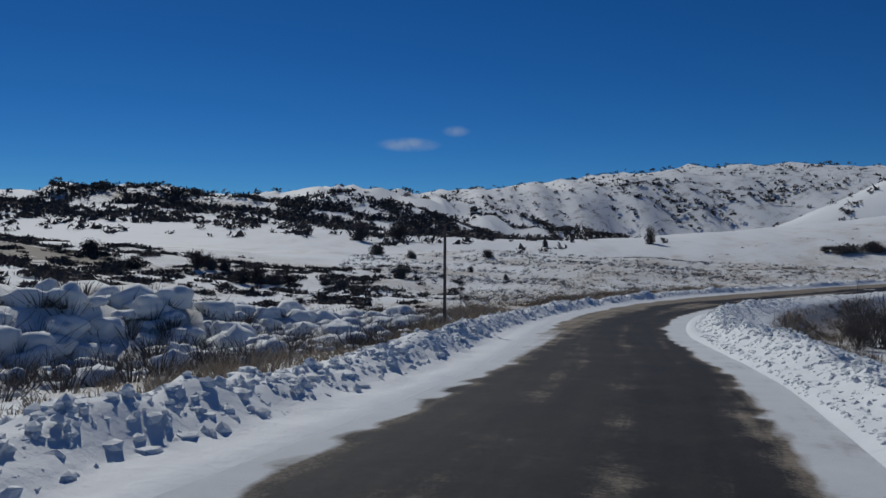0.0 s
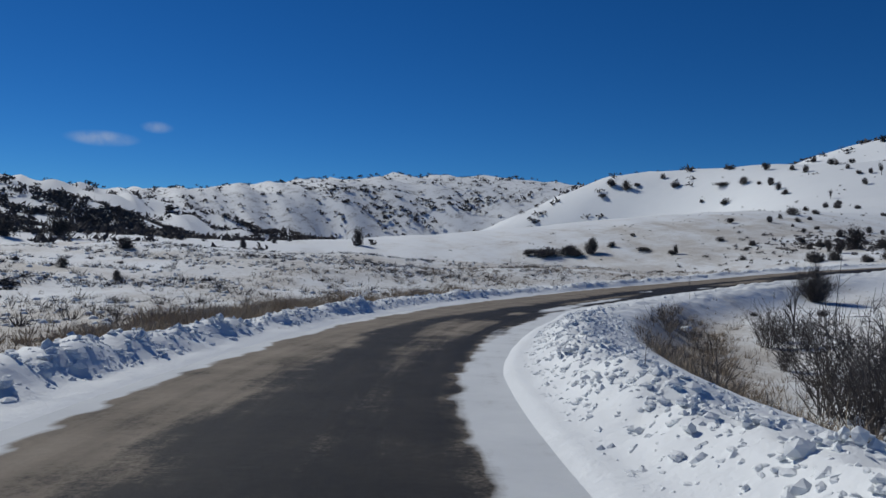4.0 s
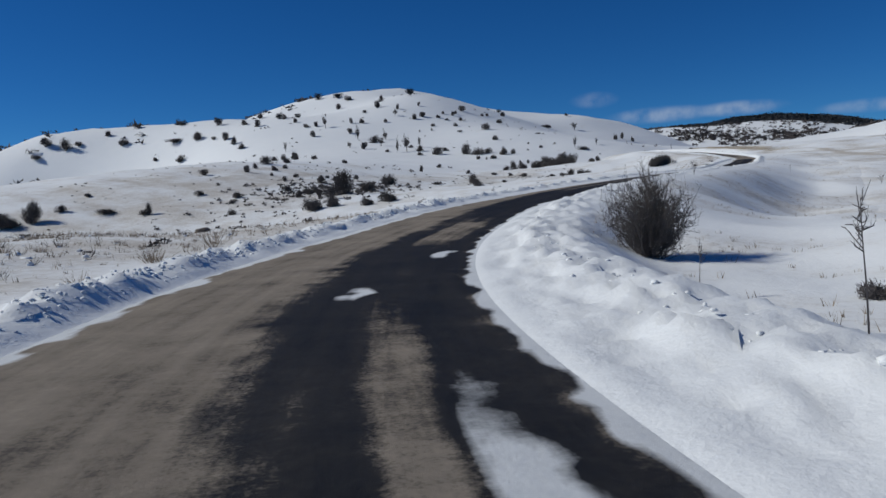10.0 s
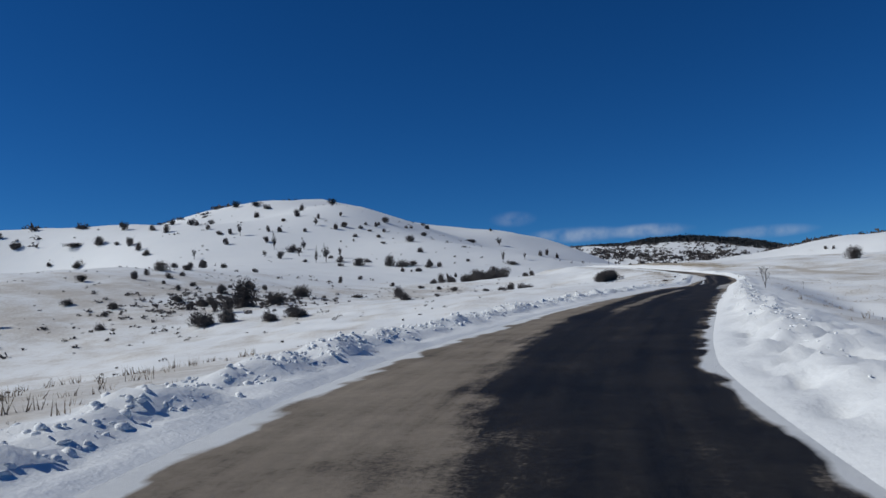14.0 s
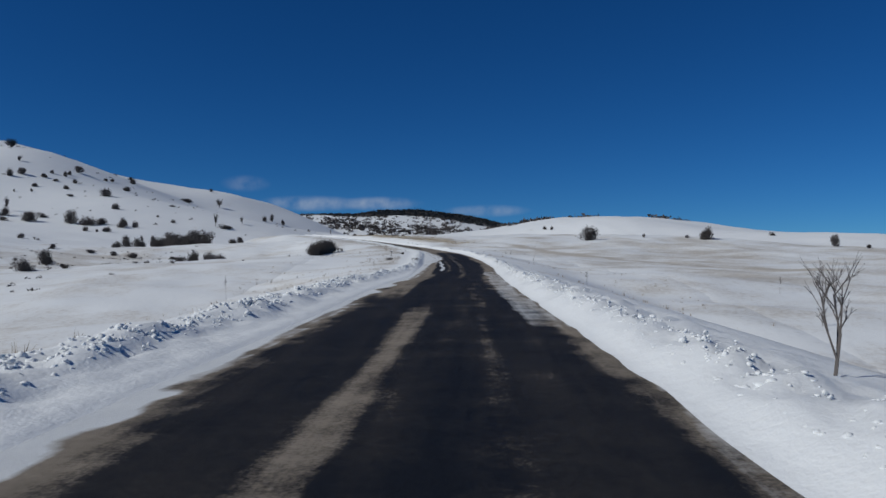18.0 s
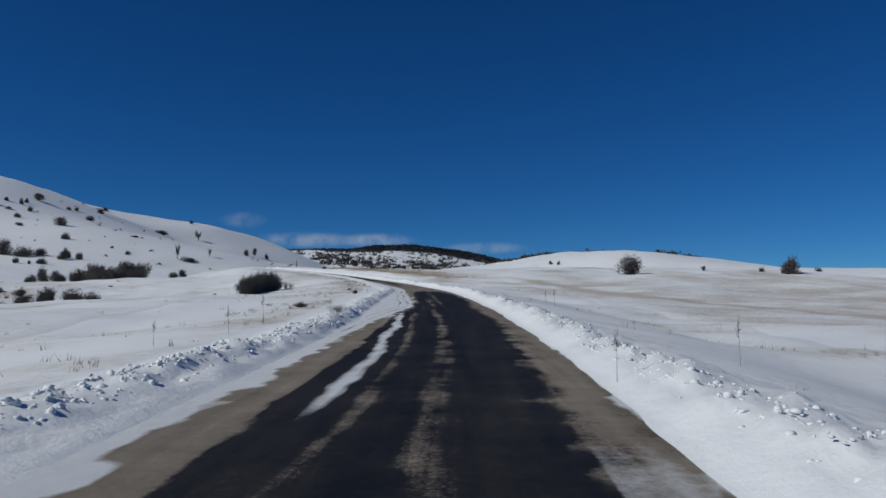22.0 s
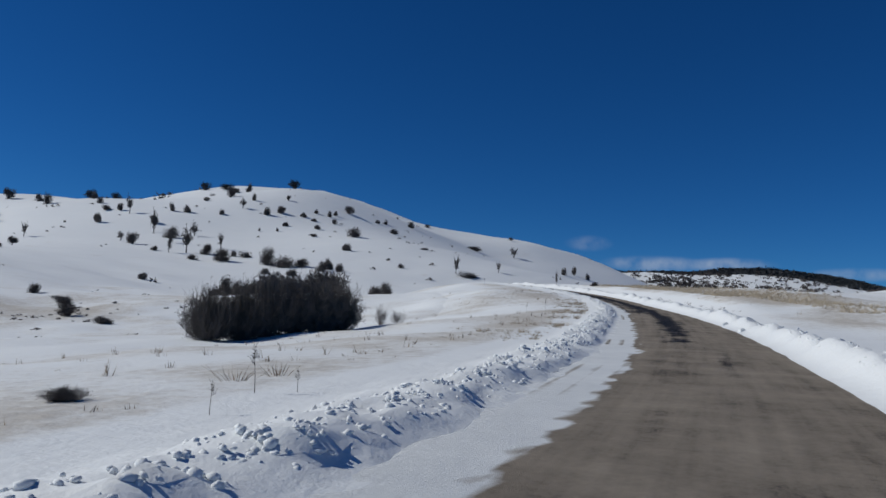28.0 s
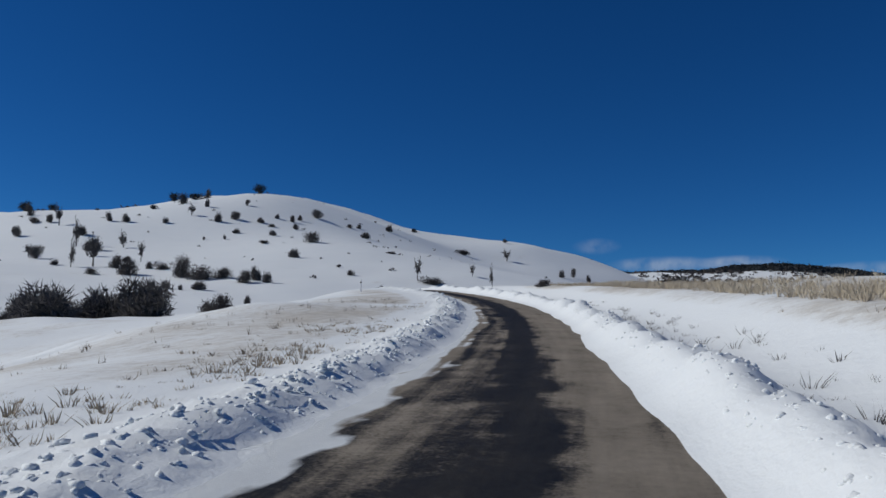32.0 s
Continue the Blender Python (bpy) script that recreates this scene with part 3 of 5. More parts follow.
# the road
rs = np.arange(S0 + 1, S1 - 2, 0.3)
RS, K = np.meshgrid(rs, np.linspace(0, 1, 56), indexing="ij")
RU = LEFT_EDGE(RS) - LEFT_LEDGE(RS) - 0.25 + K * (RIGHT_EDGE(RS) + RIGHT_LEDGE(RS) + LEFT_LEDGE(RS) - LEFT_EDGE(RS) + 0.5)
mid = centre(RS)
ahead = np.stack([np.interp(RS, LINE_S, AHEAD[:, k]) for k in range(2)], -1)
RX, RY = mid[..., 0] + RU * ahead[..., 1], mid[..., 1] - RU * ahead[..., 0]
ragged = 0.10 * wave(RS, RU, 3.5, 31) + 0.10 * wave(RS, RU * 2, 1.1, 32)
dark = np.minimum(smooth(-0.45, 0.45, RU - DARK_LEFT(RS) + ragged), smooth(0.35, -0.35, RU - DARK_RIGHT(RS) + ragged))
dark = dark * (1 - 0.9 * smooth(233, 245, RS + 2.5 * wave(RS, RU, 2.2, 52)) * smooth(273, 262, RS + 2.5 * wave(RS, RU, 2.5, 53)))
worn = np.clip(0.55 + 0.55 * wave(RS, RU * 0 + 2, 11, 46) + 0.3 * wave(RS, RU * 1.5, 3, 47), 0, 1.2)
ridges = worn * (0.55 * np.exp(-(((RU + 0.28 + 0.16 * wave(RS, RU * 0, 14, 34)) / 0.34) ** 2)) + 0.42 * np.exp(-(((RU + 1.4 + 0.16 * wave(RS, RU * 0, 12, 35)) / 0.28) ** 2)) * np.maximum(smooth(100, 118, RS), smooth(42, 28, RS))
                 + 0.26 * np.exp(-(((RU - 0.95 + 0.16 * wave(RS, RU * 0, 9, 36)) / 0.22) ** 2)))


def band(s_lo, s_hi, u_lo, u_hi, fade=3.0, soft=0.14):
    """A strip along the road, wandering a little, frayed at its ends."""
    wander = 0.07 * wave(RS, RU * 0 + u_lo * 5, 9, 36) + 0.05 * wave(RS, RU * 2, 2.2, 39)
    across = smooth(u_lo - soft, u_lo + soft, RU + wander) * smooth(u_hi + soft, u_hi - soft, RU + wander)
    return across * smooth(s_lo - fade, s_lo + fade, RS) * smooth(s_hi + fade, s_hi - fade, RS)


TAN_STRIPS = ((110, 128, -3.3, -2.35, 0.5), (112, 142, -1.35, -0.9, 0.55), (145, 170, -2.7, -1.8, 0.55), (168, 200, -3.1, -2.25, 0.75), (172, 199, -1.38, -1.12, 0.5),
              (160, 215, -0.45, -0.12, 0.34), (202, 232, 0.0, 0.45, 0.32), (234, 242, 0.4, 0.65, 0.5), (43, 49, -1.1, 0.5, 0.55), (51.8, 53.6, -0.1, 0.55, 0.7),
              (60, 72, 0.0, 0.55, 0.6), (83, 91, -0.2, 1.0, 0.6), (36, 43, -0.8, 0.1, 0.28), (274, 290, -2.4, -1.5, 0.2), (120, 160, 0.1, 0.4, 0.22), (-10, 34, -0.75, -0.4, 0.24), (-10, 30, -1.95, -1.5, 0.22), (-10, 24, 0.3, 0.5, 0.2))
DARK_STRIPS = ((144, 168, -1.72, -1.45, 0.5), (170, 200, -2.2, -1.97, 0.6), (172, 200, -1.52, -1.38, 0.5), (276, 330, -1.75, -1.55, 0.4), (278, 330, -2.45, -2.25, 0.35), (288, 345, -2.35, -1.75, 0.28), (288, 345, -1.55, -1.2, 0.3), (256, 262, 0.3, 0.6, 0.3))
tan_strips = sum(a * band(*where, min(3.0, (where[1] - where[0]) / 3)) for *where, a in TAN_STRIPS)
patches = tan_strips - sum(a * band(*where) for *where, a in DARK_STRIPS)
slush = np.clip(0.14 + 0.73 * (1 - dark) + ridges * 0.18 + patches, 0, 1)
edge = np.maximum(smooth(0.45, 0.0, RU - LEFT_EDGE(RS) + ragged), smooth(-0.18, 0.12, RU - RIGHT_EDGE(RS) + 0.6 * ragged))
packed = (0.95 - 0.22 * (RU > 0) * (RIGHT_LEDGE(RS) > 0.2)) * edge
for ps, pu, pl, pw in ((57.5, 0.85, 3.4, 0.42), (64.0, 0.80, 4.4, 0.27), (80, 0.92, 1.0, 0.3), (74, -0.3, 0.8, 0.25)):
    packed = np.maximum(packed, np.exp(-(((RS - ps) / pl) ** 2) - ((RU - pu + 0.09 * wave(RS, RU * 2, 1.3, 33) + 0.07 * wave(RS, RU, 3, 34)) / pw) ** 2))
# tyre lines in packed snow at the left; grime and groove shade painted grey
for off_, s_lo in ((0.15, 95), (-0.28, 172), (-0.68, 178)):
    line_ = np.exp(-(((RU - LEFT_EDGE(RS) - off_ + 0.08 * wave(RS, RU * 0, 17, 37)) / 0.09) ** 2)) * smooth(s_lo, s_lo + 15, RS)
    packed = packed * (1 - 0.62 * line_ * np.maximum(smooth(-0.4, 0.5, wave(RS, RU * 0 + off_, 9, 38)), 0.75 * smooth(188, 196, RS) * smooth(232, 220, RS)))
for where, a in (((174, 200, -1.9, -1.55), 0.72), ((116, 123, -1.75, -1.6), 0.6), ((37, 47, 0.68, 1.2), 0.52), ((136, 174, 0.95, 1.75), 0.5), ((112, 136, 1.65, 2.0), 0.45)):
    packed = np.maximum(packed, a * band(*where))
packed = np.maximum(packed, (1 - np.clip(tan_strips * 2, 0, 1)) * 0.44 * smooth(100, 112, RS) * smooth(235, 190, RS) * smooth(-0.5, -0.95, RU - DARK_LEFT(RS)))
packed = np.maximum(packed, 0.68 * smooth(32, 20, RS) * smooth(0.1, -0.35, RU - DARK_LEFT(RS)))
road = sheet("road", RX, RY, mid[..., 2] + 0.015 - 0.02 * ((RU + 0.8) / 3) ** 2, ROAD, [("slush", slush), ("packed", packed)], np.stack([RU, RS], -1))
tagged(road, "wet asphalt country road with tan slush and dark wheel tracks", "road", kind="structure")

# ---------------------------------------------------------------- builders for plants and small things
def raw_mesh(name, verts, faces, mat):
    me = bpy.data.meshes.new(name)
    me.from_pydata([tuple(v) for v in verts], [], [tuple(f) for f in faces])
    me.materials.append(mat)
    return me


def part(name, me, parent, label=""):
    ob = new(name, me)
    ob.parent = parent
    if label:
        ob["label"] = label
    return ob


def twig(verts, faces, a, b, ra, rb):
    """A tapered three-sided twig from a to b."""
    a, b = np.array(a, float), np.array(b, float)
    d = b - a
    d /= np.linalg.norm(d) + 1e-9
    side = np.cross(d, (0.31, 0.83, 0.46))
    side /= np.linalg.norm(side) + 1e-9
    up = np.cross(d, side)
    k = len(verts)
    for centre_, r in ((a, ra), (b, rb)):
        for n in range(3):
            t = n * 2.0944
            verts.append(centre_ + r * (math.cos(t) * side + math.sin(t) * up))
    for n in range(3):
        m = (n + 1) % 3
        faces.append((k + n, k + m, k + 3 + m, k + 3 + n))


def leaf(verts, faces, p, size, rng):
    """A small crumpled leaf clump: one bent triangle pair."""
    k = len(verts)
    a, b, c = rng.normal(0, 1, (3, 3))
    for d in (a, b, c):
        verts.append(p + d / np.linalg.norm(d) * size)
    verts.append(p + (a + b - c) / np.linalg.norm(a + b - c) * size)
    faces.append((k, k + 1, k + 2))
    faces.append((k, k + 3, k + 1))


def sliver(verts, faces, p, d, size, rng):
    """One thin twig end, a narrow three-cornered blade."""
    k = len(verts)
    d = d / (np.linalg.norm(d) + 1e-9)
    e = np.cross(d, rng.normal(0, 1, 3))
    e *= size * 0.16 / (np.linalg.norm(e) + 1e-9)
    verts.extend((p - d * size + e, p - d * size - e, p + d * size))
    faces.append((k, k + 1, k + 2))


def bare_shrub_meshes(seed, stems=16, thick=1.0, twigs=5, fine=3, spread=0.5):
    """Unit shrub: many stems fanning out from one base, forking into twigs."""
    rng = np.random.default_rng(seed)
    sv, sf, tv, tf = [], [], [], []
    for _ in range(stems):
        turn, lean = rng.uniform(0, 6.283), rng.uniform(0.05, spread)
        top = np.array([math.cos(turn) * lean, math.sin(turn) * lean, rng.uniform(0.42, 1.0) * math.sqrt(max(0.1, 1 - lean * lean))])
        root = np.array([*(rng.normal(0, 0.07, 2)), -0.12])
        bend = rng.normal(0, 0.05, 3)
        spots = [root, root * 0.55 + top * 0.40 + bend, root * 0.2 + top * 0.75 + bend * 1.3, top]
        rad = np.array([0.016, 0.011, 0.007, 0.003]) * thick
        for n in range(3):
            twig(sv, sf, spots[n], spots[n + 1], rad[n], rad[n + 1])
        for _ in range(twigs):
            f = rng.uniform(0.3, 0.95)
            start = root * (1 - f) + top * f + bend * math.sin(3.14 * f)
            out = start + (np.array([math.cos(turn), math.sin(turn), 1.1]) * 0.5 + rng.normal(0, 0.6, 3)) * rng.uniform(0.1, 0.24)
            out[2] = max(out[2], 0.02)
            twig(tv, tf, start, out, 0.006 * thick, 0.0028 * thick)
            for _ in range(fine):
                g = rng.uniform(0.3, 1.0)
                s2 = start * (1 - g) + out * g
                twig(tv, tf, s2, s2 + rng.normal(0, 0.055, 3) + np.array([0, 0, 0.05]), 0.0036 * thick, 0.0018 * thick)
    return raw_mesh("woody_base", sv, sf, BARK), raw_mesh("crown", tv, tf, BARK)


def dense_shrub_meshes(seed, leaves=420, leaf_size=0.055, mat=None, lobes=6, leafy=1.0):
    """Unit shrub: a ragged dome of withered leaves and twigs in several lobes, with gaps."""
    rng = np.random.default_rng(seed)
    sv, sf, lv, lf = [], [], [], []
    lobe = [(rng.uniform(-0.27, 0.27), rng.uniform(-0.27, 0.27), rng.uniform(0.1, 0.55), rng.uniform(0.24, 0.38)) for _ in range(lobes)]
    for x, y, z, r in lobe:
        for _ in range(4):
            twig(sv, sf, (rng.normal(0, 0.08), rng.normal(0, 0.08), -0.1), (x + rng.normal(0, r * 0.5), y + rng.normal(0, r * 0.5), z + r * rng.uniform(-0.3, 0.55)), 0.018, 0.005)
    for _ in range(leaves):
        x, y, z, r = lobe[rng.integers(lobes)]
        d = rng.normal(0, 1, 3)
        d *= r * rng.uniform(0.35, 1.08) / np.linalg.norm(d)
        p = np.array([x, y, z]) + d * (1, 1, 1.05)
        p[2] = abs(p[2])
        if rng.random() < leafy:
            leaf(lv, lf, p, leaf_size * rng.uniform(0.5, 1.2), rng)
        else:
            sliver(lv, lf, p, d / r + rng.normal(0, 0.5, 3) + np.array([0, 0, 0.5]), leaf_size * rng.uniform(1.0, 2.6), rng)
    return raw_mesh("woody_base", sv, sf, BARK), raw_mesh("crown", lv, lf, mat or OAK)


def small_tree_meshes(seed):
    """Unit tree: one forked trunk and a thin, open crown."""
    rng = np.random.default_rng(seed)
    sv, sf, tv, tf = [], [], [], []
    fork = np.array([rng.normal(0, 0.04), rng.normal(0, 0.04), rng.uniform(0.18, 0.30)])
    twig(sv, sf, (0, 0, -0.1), fork, 0.06, 0.045)
    for _ in range(9):
        turn = rng.uniform(0, 6.283)
        tip = fork + np.array([math.cos(turn) * rng.uniform(0.12, 0.4), math.sin(turn) * rng.uniform(0.12, 0.4), rng.uniform(0.18, 0.66)])
        twig(sv, sf, fork, tip, 0.034, 0.016)
        for _ in range(9):
            f = rng.uniform(0.25, 1)
            s = fork * (1 - f) + tip * f
            e = s + rng.normal(0, 0.10, 3) + np.array([0, 0, 0.05])
            twig(tv, tf, s, e, 0.02, 0.009)
            for _ in range(2):
                twig(tv, tf, e, e + rng.normal(0, 0.07, 3), 0.013, 0.006)
            leaf(tv, tf, e, 0.05, rng)
            leaf(tv, tf, e + rng.normal(0, 0.05, 3), 0.04, rng)
    return raw_mesh("trunk", sv, sf, BARK), raw_mesh("crown", tv, tf, BARK)


def young_tree_meshes(seed):
    """Unit young tree: a slender leaning trunk that forks again and again into upright twigs."""
    rng = np.random.default_rng(seed)
    sv, sf, tv, tf = [], [], [], []

    def fork(start, way, length, radius, level):
        end = start + way * length
        out_v, out_f = (sv, sf) if level < 2 else (tv, tf)
        twig(out_v, out_f, start, end, radius, radius * 0.68)
        if level == 4:
            return
        for _ in range(3 if level else 4):
            turn = way + rng.normal(0, 0.42, 3) * (1, 1, 0.5) + np.array([0, 0, 0.18])
            f = rng.uniform(0.55, 1.0)
            fork(start + (end - start) * f, turn / np.linalg.norm(turn), length * rng.uniform(0.5, 0.85), radius * 0.6 * (1.15 - 0.3 * f), level + 1)

    lean = np.array([rng.normal(0, 0.12), rng.normal(0, 0.12), 1.0])
    fork(np.array([0.0, 0.0, -0.12]), lean / np.linalg.norm(lean), 0.42, 0.022, 0)
    return raw_mesh("trunk", sv, sf, BARK), raw_mesh("crown", tv, tf, BARK)


def sapling_meshes(seed):
    """Unit sapling: a thin stem with a fan of side twigs."""
    rng = np.random.default_rng(seed)
    sv, sf, tv, tf = [], [], [], []
    lean = rng.normal(0, 0.12, 2)
    spots = [np.array([0, 0, -0.15]), np.array([lean[0] * 0.3, lean[1] * 0.3, 0.35]), np.array([lean[0] * 0.8, lean[1] * 0.8, 0.7]), np.array([lean[0], lean[1], 1.0])]
    for n, (ra, rb) in enumerate(((0.022, 0.016), (0.016, 0.010), (0.010, 0.004))):
        twig(sv, sf, spots[n], spots[n + 1], ra, rb)
    for _ in range(13):
        f = rng.uniform(0.35, 0.97)
        s = spots[1] * (1 - f) + spots[3] * f
        turn = rng.uniform(0, 6.283)
        e = s + np.array([math.cos(turn) * 0.3, math.sin(turn) * 0.3, rng.uniform(0.05, 0.25)]) * rng.uniform(0.5, 1.1) * (1.2 - f)
        twig(tv, tf, s, e, 0.009, 0.004)
        for _ in range(3):
            g = rng.uniform(0.4, 1)
            s2 = s * (1 - g) + e * g
            twig(tv, tf, s2, s2 + rng.normal(0, 0.07, 3) + np.array([0, 0, 0.04]), 0.006, 0.003)
    return raw_mesh("stem", sv, sf, BARK), raw_mesh("crown", tv, tf, BARK)


def plant_thing(name, meshes, label, category):
    root = tagged(new(name), label, category)
    for me in meshes:
        part(me.name.split(".")[0], me, root)
    return root


AWAY = Matrix.Translation((0, 0, -4000))
KINDS = {
    "d": [plant_thing("shrub", dense_shrub_meshes(50 + k, 1500, 0.042, OAK, 8, 0.55), "dense dark withered shrub standing in the snow", "shrub") for k in range(4)],
    "b": [plant_thing("bare_shrub", dense_shrub_meshes(70 + k, 1900, 0.040, BARK, 8, 0.12), "bare grey-brown twiggy shrub in the snow", "shrub") for k in range(4)],
    "t": [plant_thing("small_tree", small_tree_meshes(90 + k), "small bare tree with an open crown on the snowy slope", "tree") for k in range(3)],
    "j": [plant_thing("evergreen_tree", dense_shrub_meshes(110 + k, 1000, 0.05, JUNIPER, 8, 0.8), "low dark evergreen tree on the crest of the hill", "tree") for k in range(3)],
    "s": [plant_thing("sapling", sapling_meshes(130 + k), "thin leafless sapling poking through the snow", "sapling") for k in range(4)],
    "n": [plant_thing("bare_shrub", bare_shrub_meshes(150 + k, 95, 0.6, 14, 7, 0.72), "large bare twiggy bush beside the road embankment", "shrub") for k in range(3)],
    "y": [plant_thing("young_tree", young_tree_meshes(190 + k), "slender bare young tree in the roadside gully", "tree") for k in range(4)],
    "g": [plant_thing("bare_shrub", bare_shrub_meshes(210 + k, 34, 0.55, 9, 4, 0.6), "thin grey see-through bush in the roadside gully", "shrub") for k in range(3)],
    "w": [plant_thing("shrub", bare_shrub_meshes(170 + k, 230, 0.8, 12, 5, 0.9), "broad rounded thicket of bare grey twigs", "shrub") for k in range(1)],
}
plant_rng = np.random.default_rng(7)
used_kinds = set()


def grow(x, y, high, wide, kind, group, sink=0.0):
    """Set one plant on the snow, by its height and width in metres."""
    master = KINDS[kind][plant_rng.integers(len(KINDS[kind]))]
    z = float(land(np.array([x]), np.array([y]))[0]) - sink
    turn = plant_rng.uniform(0, 6.283)
    m = Matrix.Translation((x, y, z)) @ Matrix.Rotation(turn, 4, "Z") @ Matrix.Diagonal((wide, wide, high, 1))
    if master.name not in used_kinds:
        used_kinds.add(master.name)
        ob = master
        ob.matrix_basis = m
        KINDS[kind].append(KINDS[kind][0])
        SCALED[master.name] = (wide, wide, high)
    else:
        base = SCALED[master.name]
        ob = copy_thing(master, Matrix.Translation((x, y, z)) @ Matrix.Rotation(turn, 4, "Z") @ Matrix.Diagonal((wide / base[0], wide / base[1], high / base[2], 1)))
    ob["group"] = group
    return ob


SCALED = {}

# Plants by place, height and width in metres, and kind.
HILLTOP = [
    (667.5, 472.3, 5.29, 7.94, "j"), (657.7, 444, 3.8, 9.28, "j"), (584.5, 331.6, 4.59, 6.55, "j"), (488.1, 388.7, 3.67, 5.5, "j"), (492.5, 376.4, 3.01, 4.21, "j"),
    (507, 329.4, 1.7, 3.39, "d"), (518.7, 309.3, 4.47, 2.24, "b"), (537.1, 301.4, 2.29, 2.58, "d"), (464.1, 350.5, 2.18, 4.91, "d"), (465.6, 343.4, 3.23, 2.69, "b"),
    (462.7, 334.2, 5.78, 3.68, "t"), (477, 323.1, 3.69, 2.64, "b"), (479.7, 316.4, 4.19, 3.14, "b"), (487, 302.5, 3.1, 2.59, "b"), (501.8, 287.7, 5.19, 3.12, "b"),
    (510.5, 286.1, 3.17, 4.22, "b"), (516, 276.3, 2.1, 3.15, "b"), (531.7, 279.9, 2.74, 2.19, "b"), (728.2, 309.8, 2.46, 4.1, "d"), (600.5, 260, 4.33, 3.71, "b"),
]
HILL_MIDDLE = [
    (534.3, 273.6, 2.73, 2.45, "d"), (541, 274.5, 2.22, 2.22, "b"), (520.9, 261.9, 2.08, 2.6, "d"), (513.9, 269.4, 1.29, 3.62, "d"), (496.6, 255.5, 2.42, 2.91, "b"),
    (476.3, 243.9, 1.13, 4.05, "d"), (488, 231.1, 3.63, 5.9, "d"), (558.3, 276.7, 3.46, 5.2, "b"), (569.3, 264.9, 1.75, 2.62, "d"), (575.7, 263.6, 2.36, 2.36, "d"),
    (550.3, 244.8, 3.26, 4.34, "b"), (491.4, 269.3, 2.45, 2.94, "b"), (479.6, 264.9, 1.89, 1.18, "b"), (475.8, 271.6, 1.42, 0.95, "b"), (440.6, 297.2, 7.41, 3.24, "t"),
    (398, 247.8, 6.24, 2.2, "t"), (434.7, 282.1, 3.97, 5.74, "d"), (402, 244, 6.24, 4.41, "t"), (446.5, 281, 4.52, 3.62, "t"), (406.7, 272.9, 3.63, 3.63, "b"),
    (397.6, 253.7, 1.49, 2.24, "d"), (420, 245, 4.26, 2.71, "t"),
]
HILL_FOOT = [
    (419.5, 250.3, 1.96, 2.74, "b"), (393.5, 222.2, 3.36, 6.04, "d"), (406.5, 227.9, 2.49, 1.78, "b"), (406.7, 223.3, 2.11, 3.51, "d"), (389.7, 230, 1.53, 3.06, "d"),
    (397, 207.3, 4.55, 4.87, "d"), (395.7, 200.6, 3.49, 5.71, "d"), (399.1, 196.2, 2.22, 4.76, "d"), (395.7, 186.4, 2.74, 4.26, "d"), (401.8, 188.1, 4.07, 2.82, "b"),
    (398.5, 182.4, 3.04, 2.44, "b"), (377, 192.8, 2.02, 2.02, "b"), (379.7, 185.8, 2.28, 3.14, "b"), (376.7, 188.3, 1.42, 0.99, "b"), (365.8, 167.5, 1.77, 1.01, "b"),
    (370.7, 165.4, 2.31, 1.28, "b"), (310, 138, 2.6, 3.6, "b"), (312.5, 140.5, 2.4, 3.4, "d"), (312, 148.5, 3.2, 3.6, "b"), (313, 152.5, 3.4, 3.4, "d"),
    (314, 156, 2.6, 2.8, "b"), (316.8, 135.3, 2, 2.4, "d"), (309.2, 118.8, 1.7, 2.2, "d"), (310.3, 121.2, 1.6, 2.2, "b"),
]
HILL_EAST = [
    (436.8, 186.6, 0.71, 1.6, "d"), (426.3, 176.2, 1.34, 2.01, "d"), (432.8, 159.4, 4.31, 2.32, "t"), (431, 154.6, 1.96, 5.22, "d"), (456.1, 153.4, 2.52, 2.16, "t"),
    (653.1, 240.4, 2.71, 8.8, "d"), (484.5, 195.8, 1.06, 3.39, "b"), (315.3, 93.5, 1.48, 0.54, "t"), (674.8, 188.8, 5.46, 3.41, "b"), (305, 85.6, 0.47, 1.29, "d"),
    (693.3, 186.7, 4.95, 2.83, "b"), (699.3, 179.1, 5, 2.85, "b"), (748.6, 249.6, 2.03, 4.07, "d"),
]
WEST_RIDGE = [
    (429.4, 557.9, 5.54, 7.38, "b"), (433.2, 542.1, 7.26, 8.17, "d"), (417.8, 554.1, 3.63, 7.26, "b"), (440.2, 536.3, 3.63, 5.45, "b"), (451.2, 503.7, 5.29, 7.94, "b"),
    (459, 526.8, 3.66, 4.58, "d"), (453.5, 435.1, 4.88, 7.32, "d"), (483, 475.9, 3.54, 6.2, "d"), (477.2, 436.1, 5.04, 5.88, "d"), (453.4, 455.2, 2.5, 12.5, "d"),
    (449.3, 416.6, 2.37, 3.56, "d"), (444.3, 402.6, 4.63, 4.63, "b"), (432.2, 432, 4.72, 5.51, "d"), (436.8, 459, 3.28, 3.28, "b"), (227.9, 204.8, 2.38, 4.08, "d"),
    (244.3, 209, 1.45, 3.27, "d"), (359.8, 287.1, 3.41, 3.98, "b"), (195.8, 201.6, 1.5, 3.01, "d"), (214.9, 192.1, 1.57, 1.88, "d"), (204, 193.5, 1.81, 1.81, "b"),
    (484.8, 382.9, 3.2, 3.2, "b"), (473.4, 365.3, 3.08, 3.08, "d"),
]
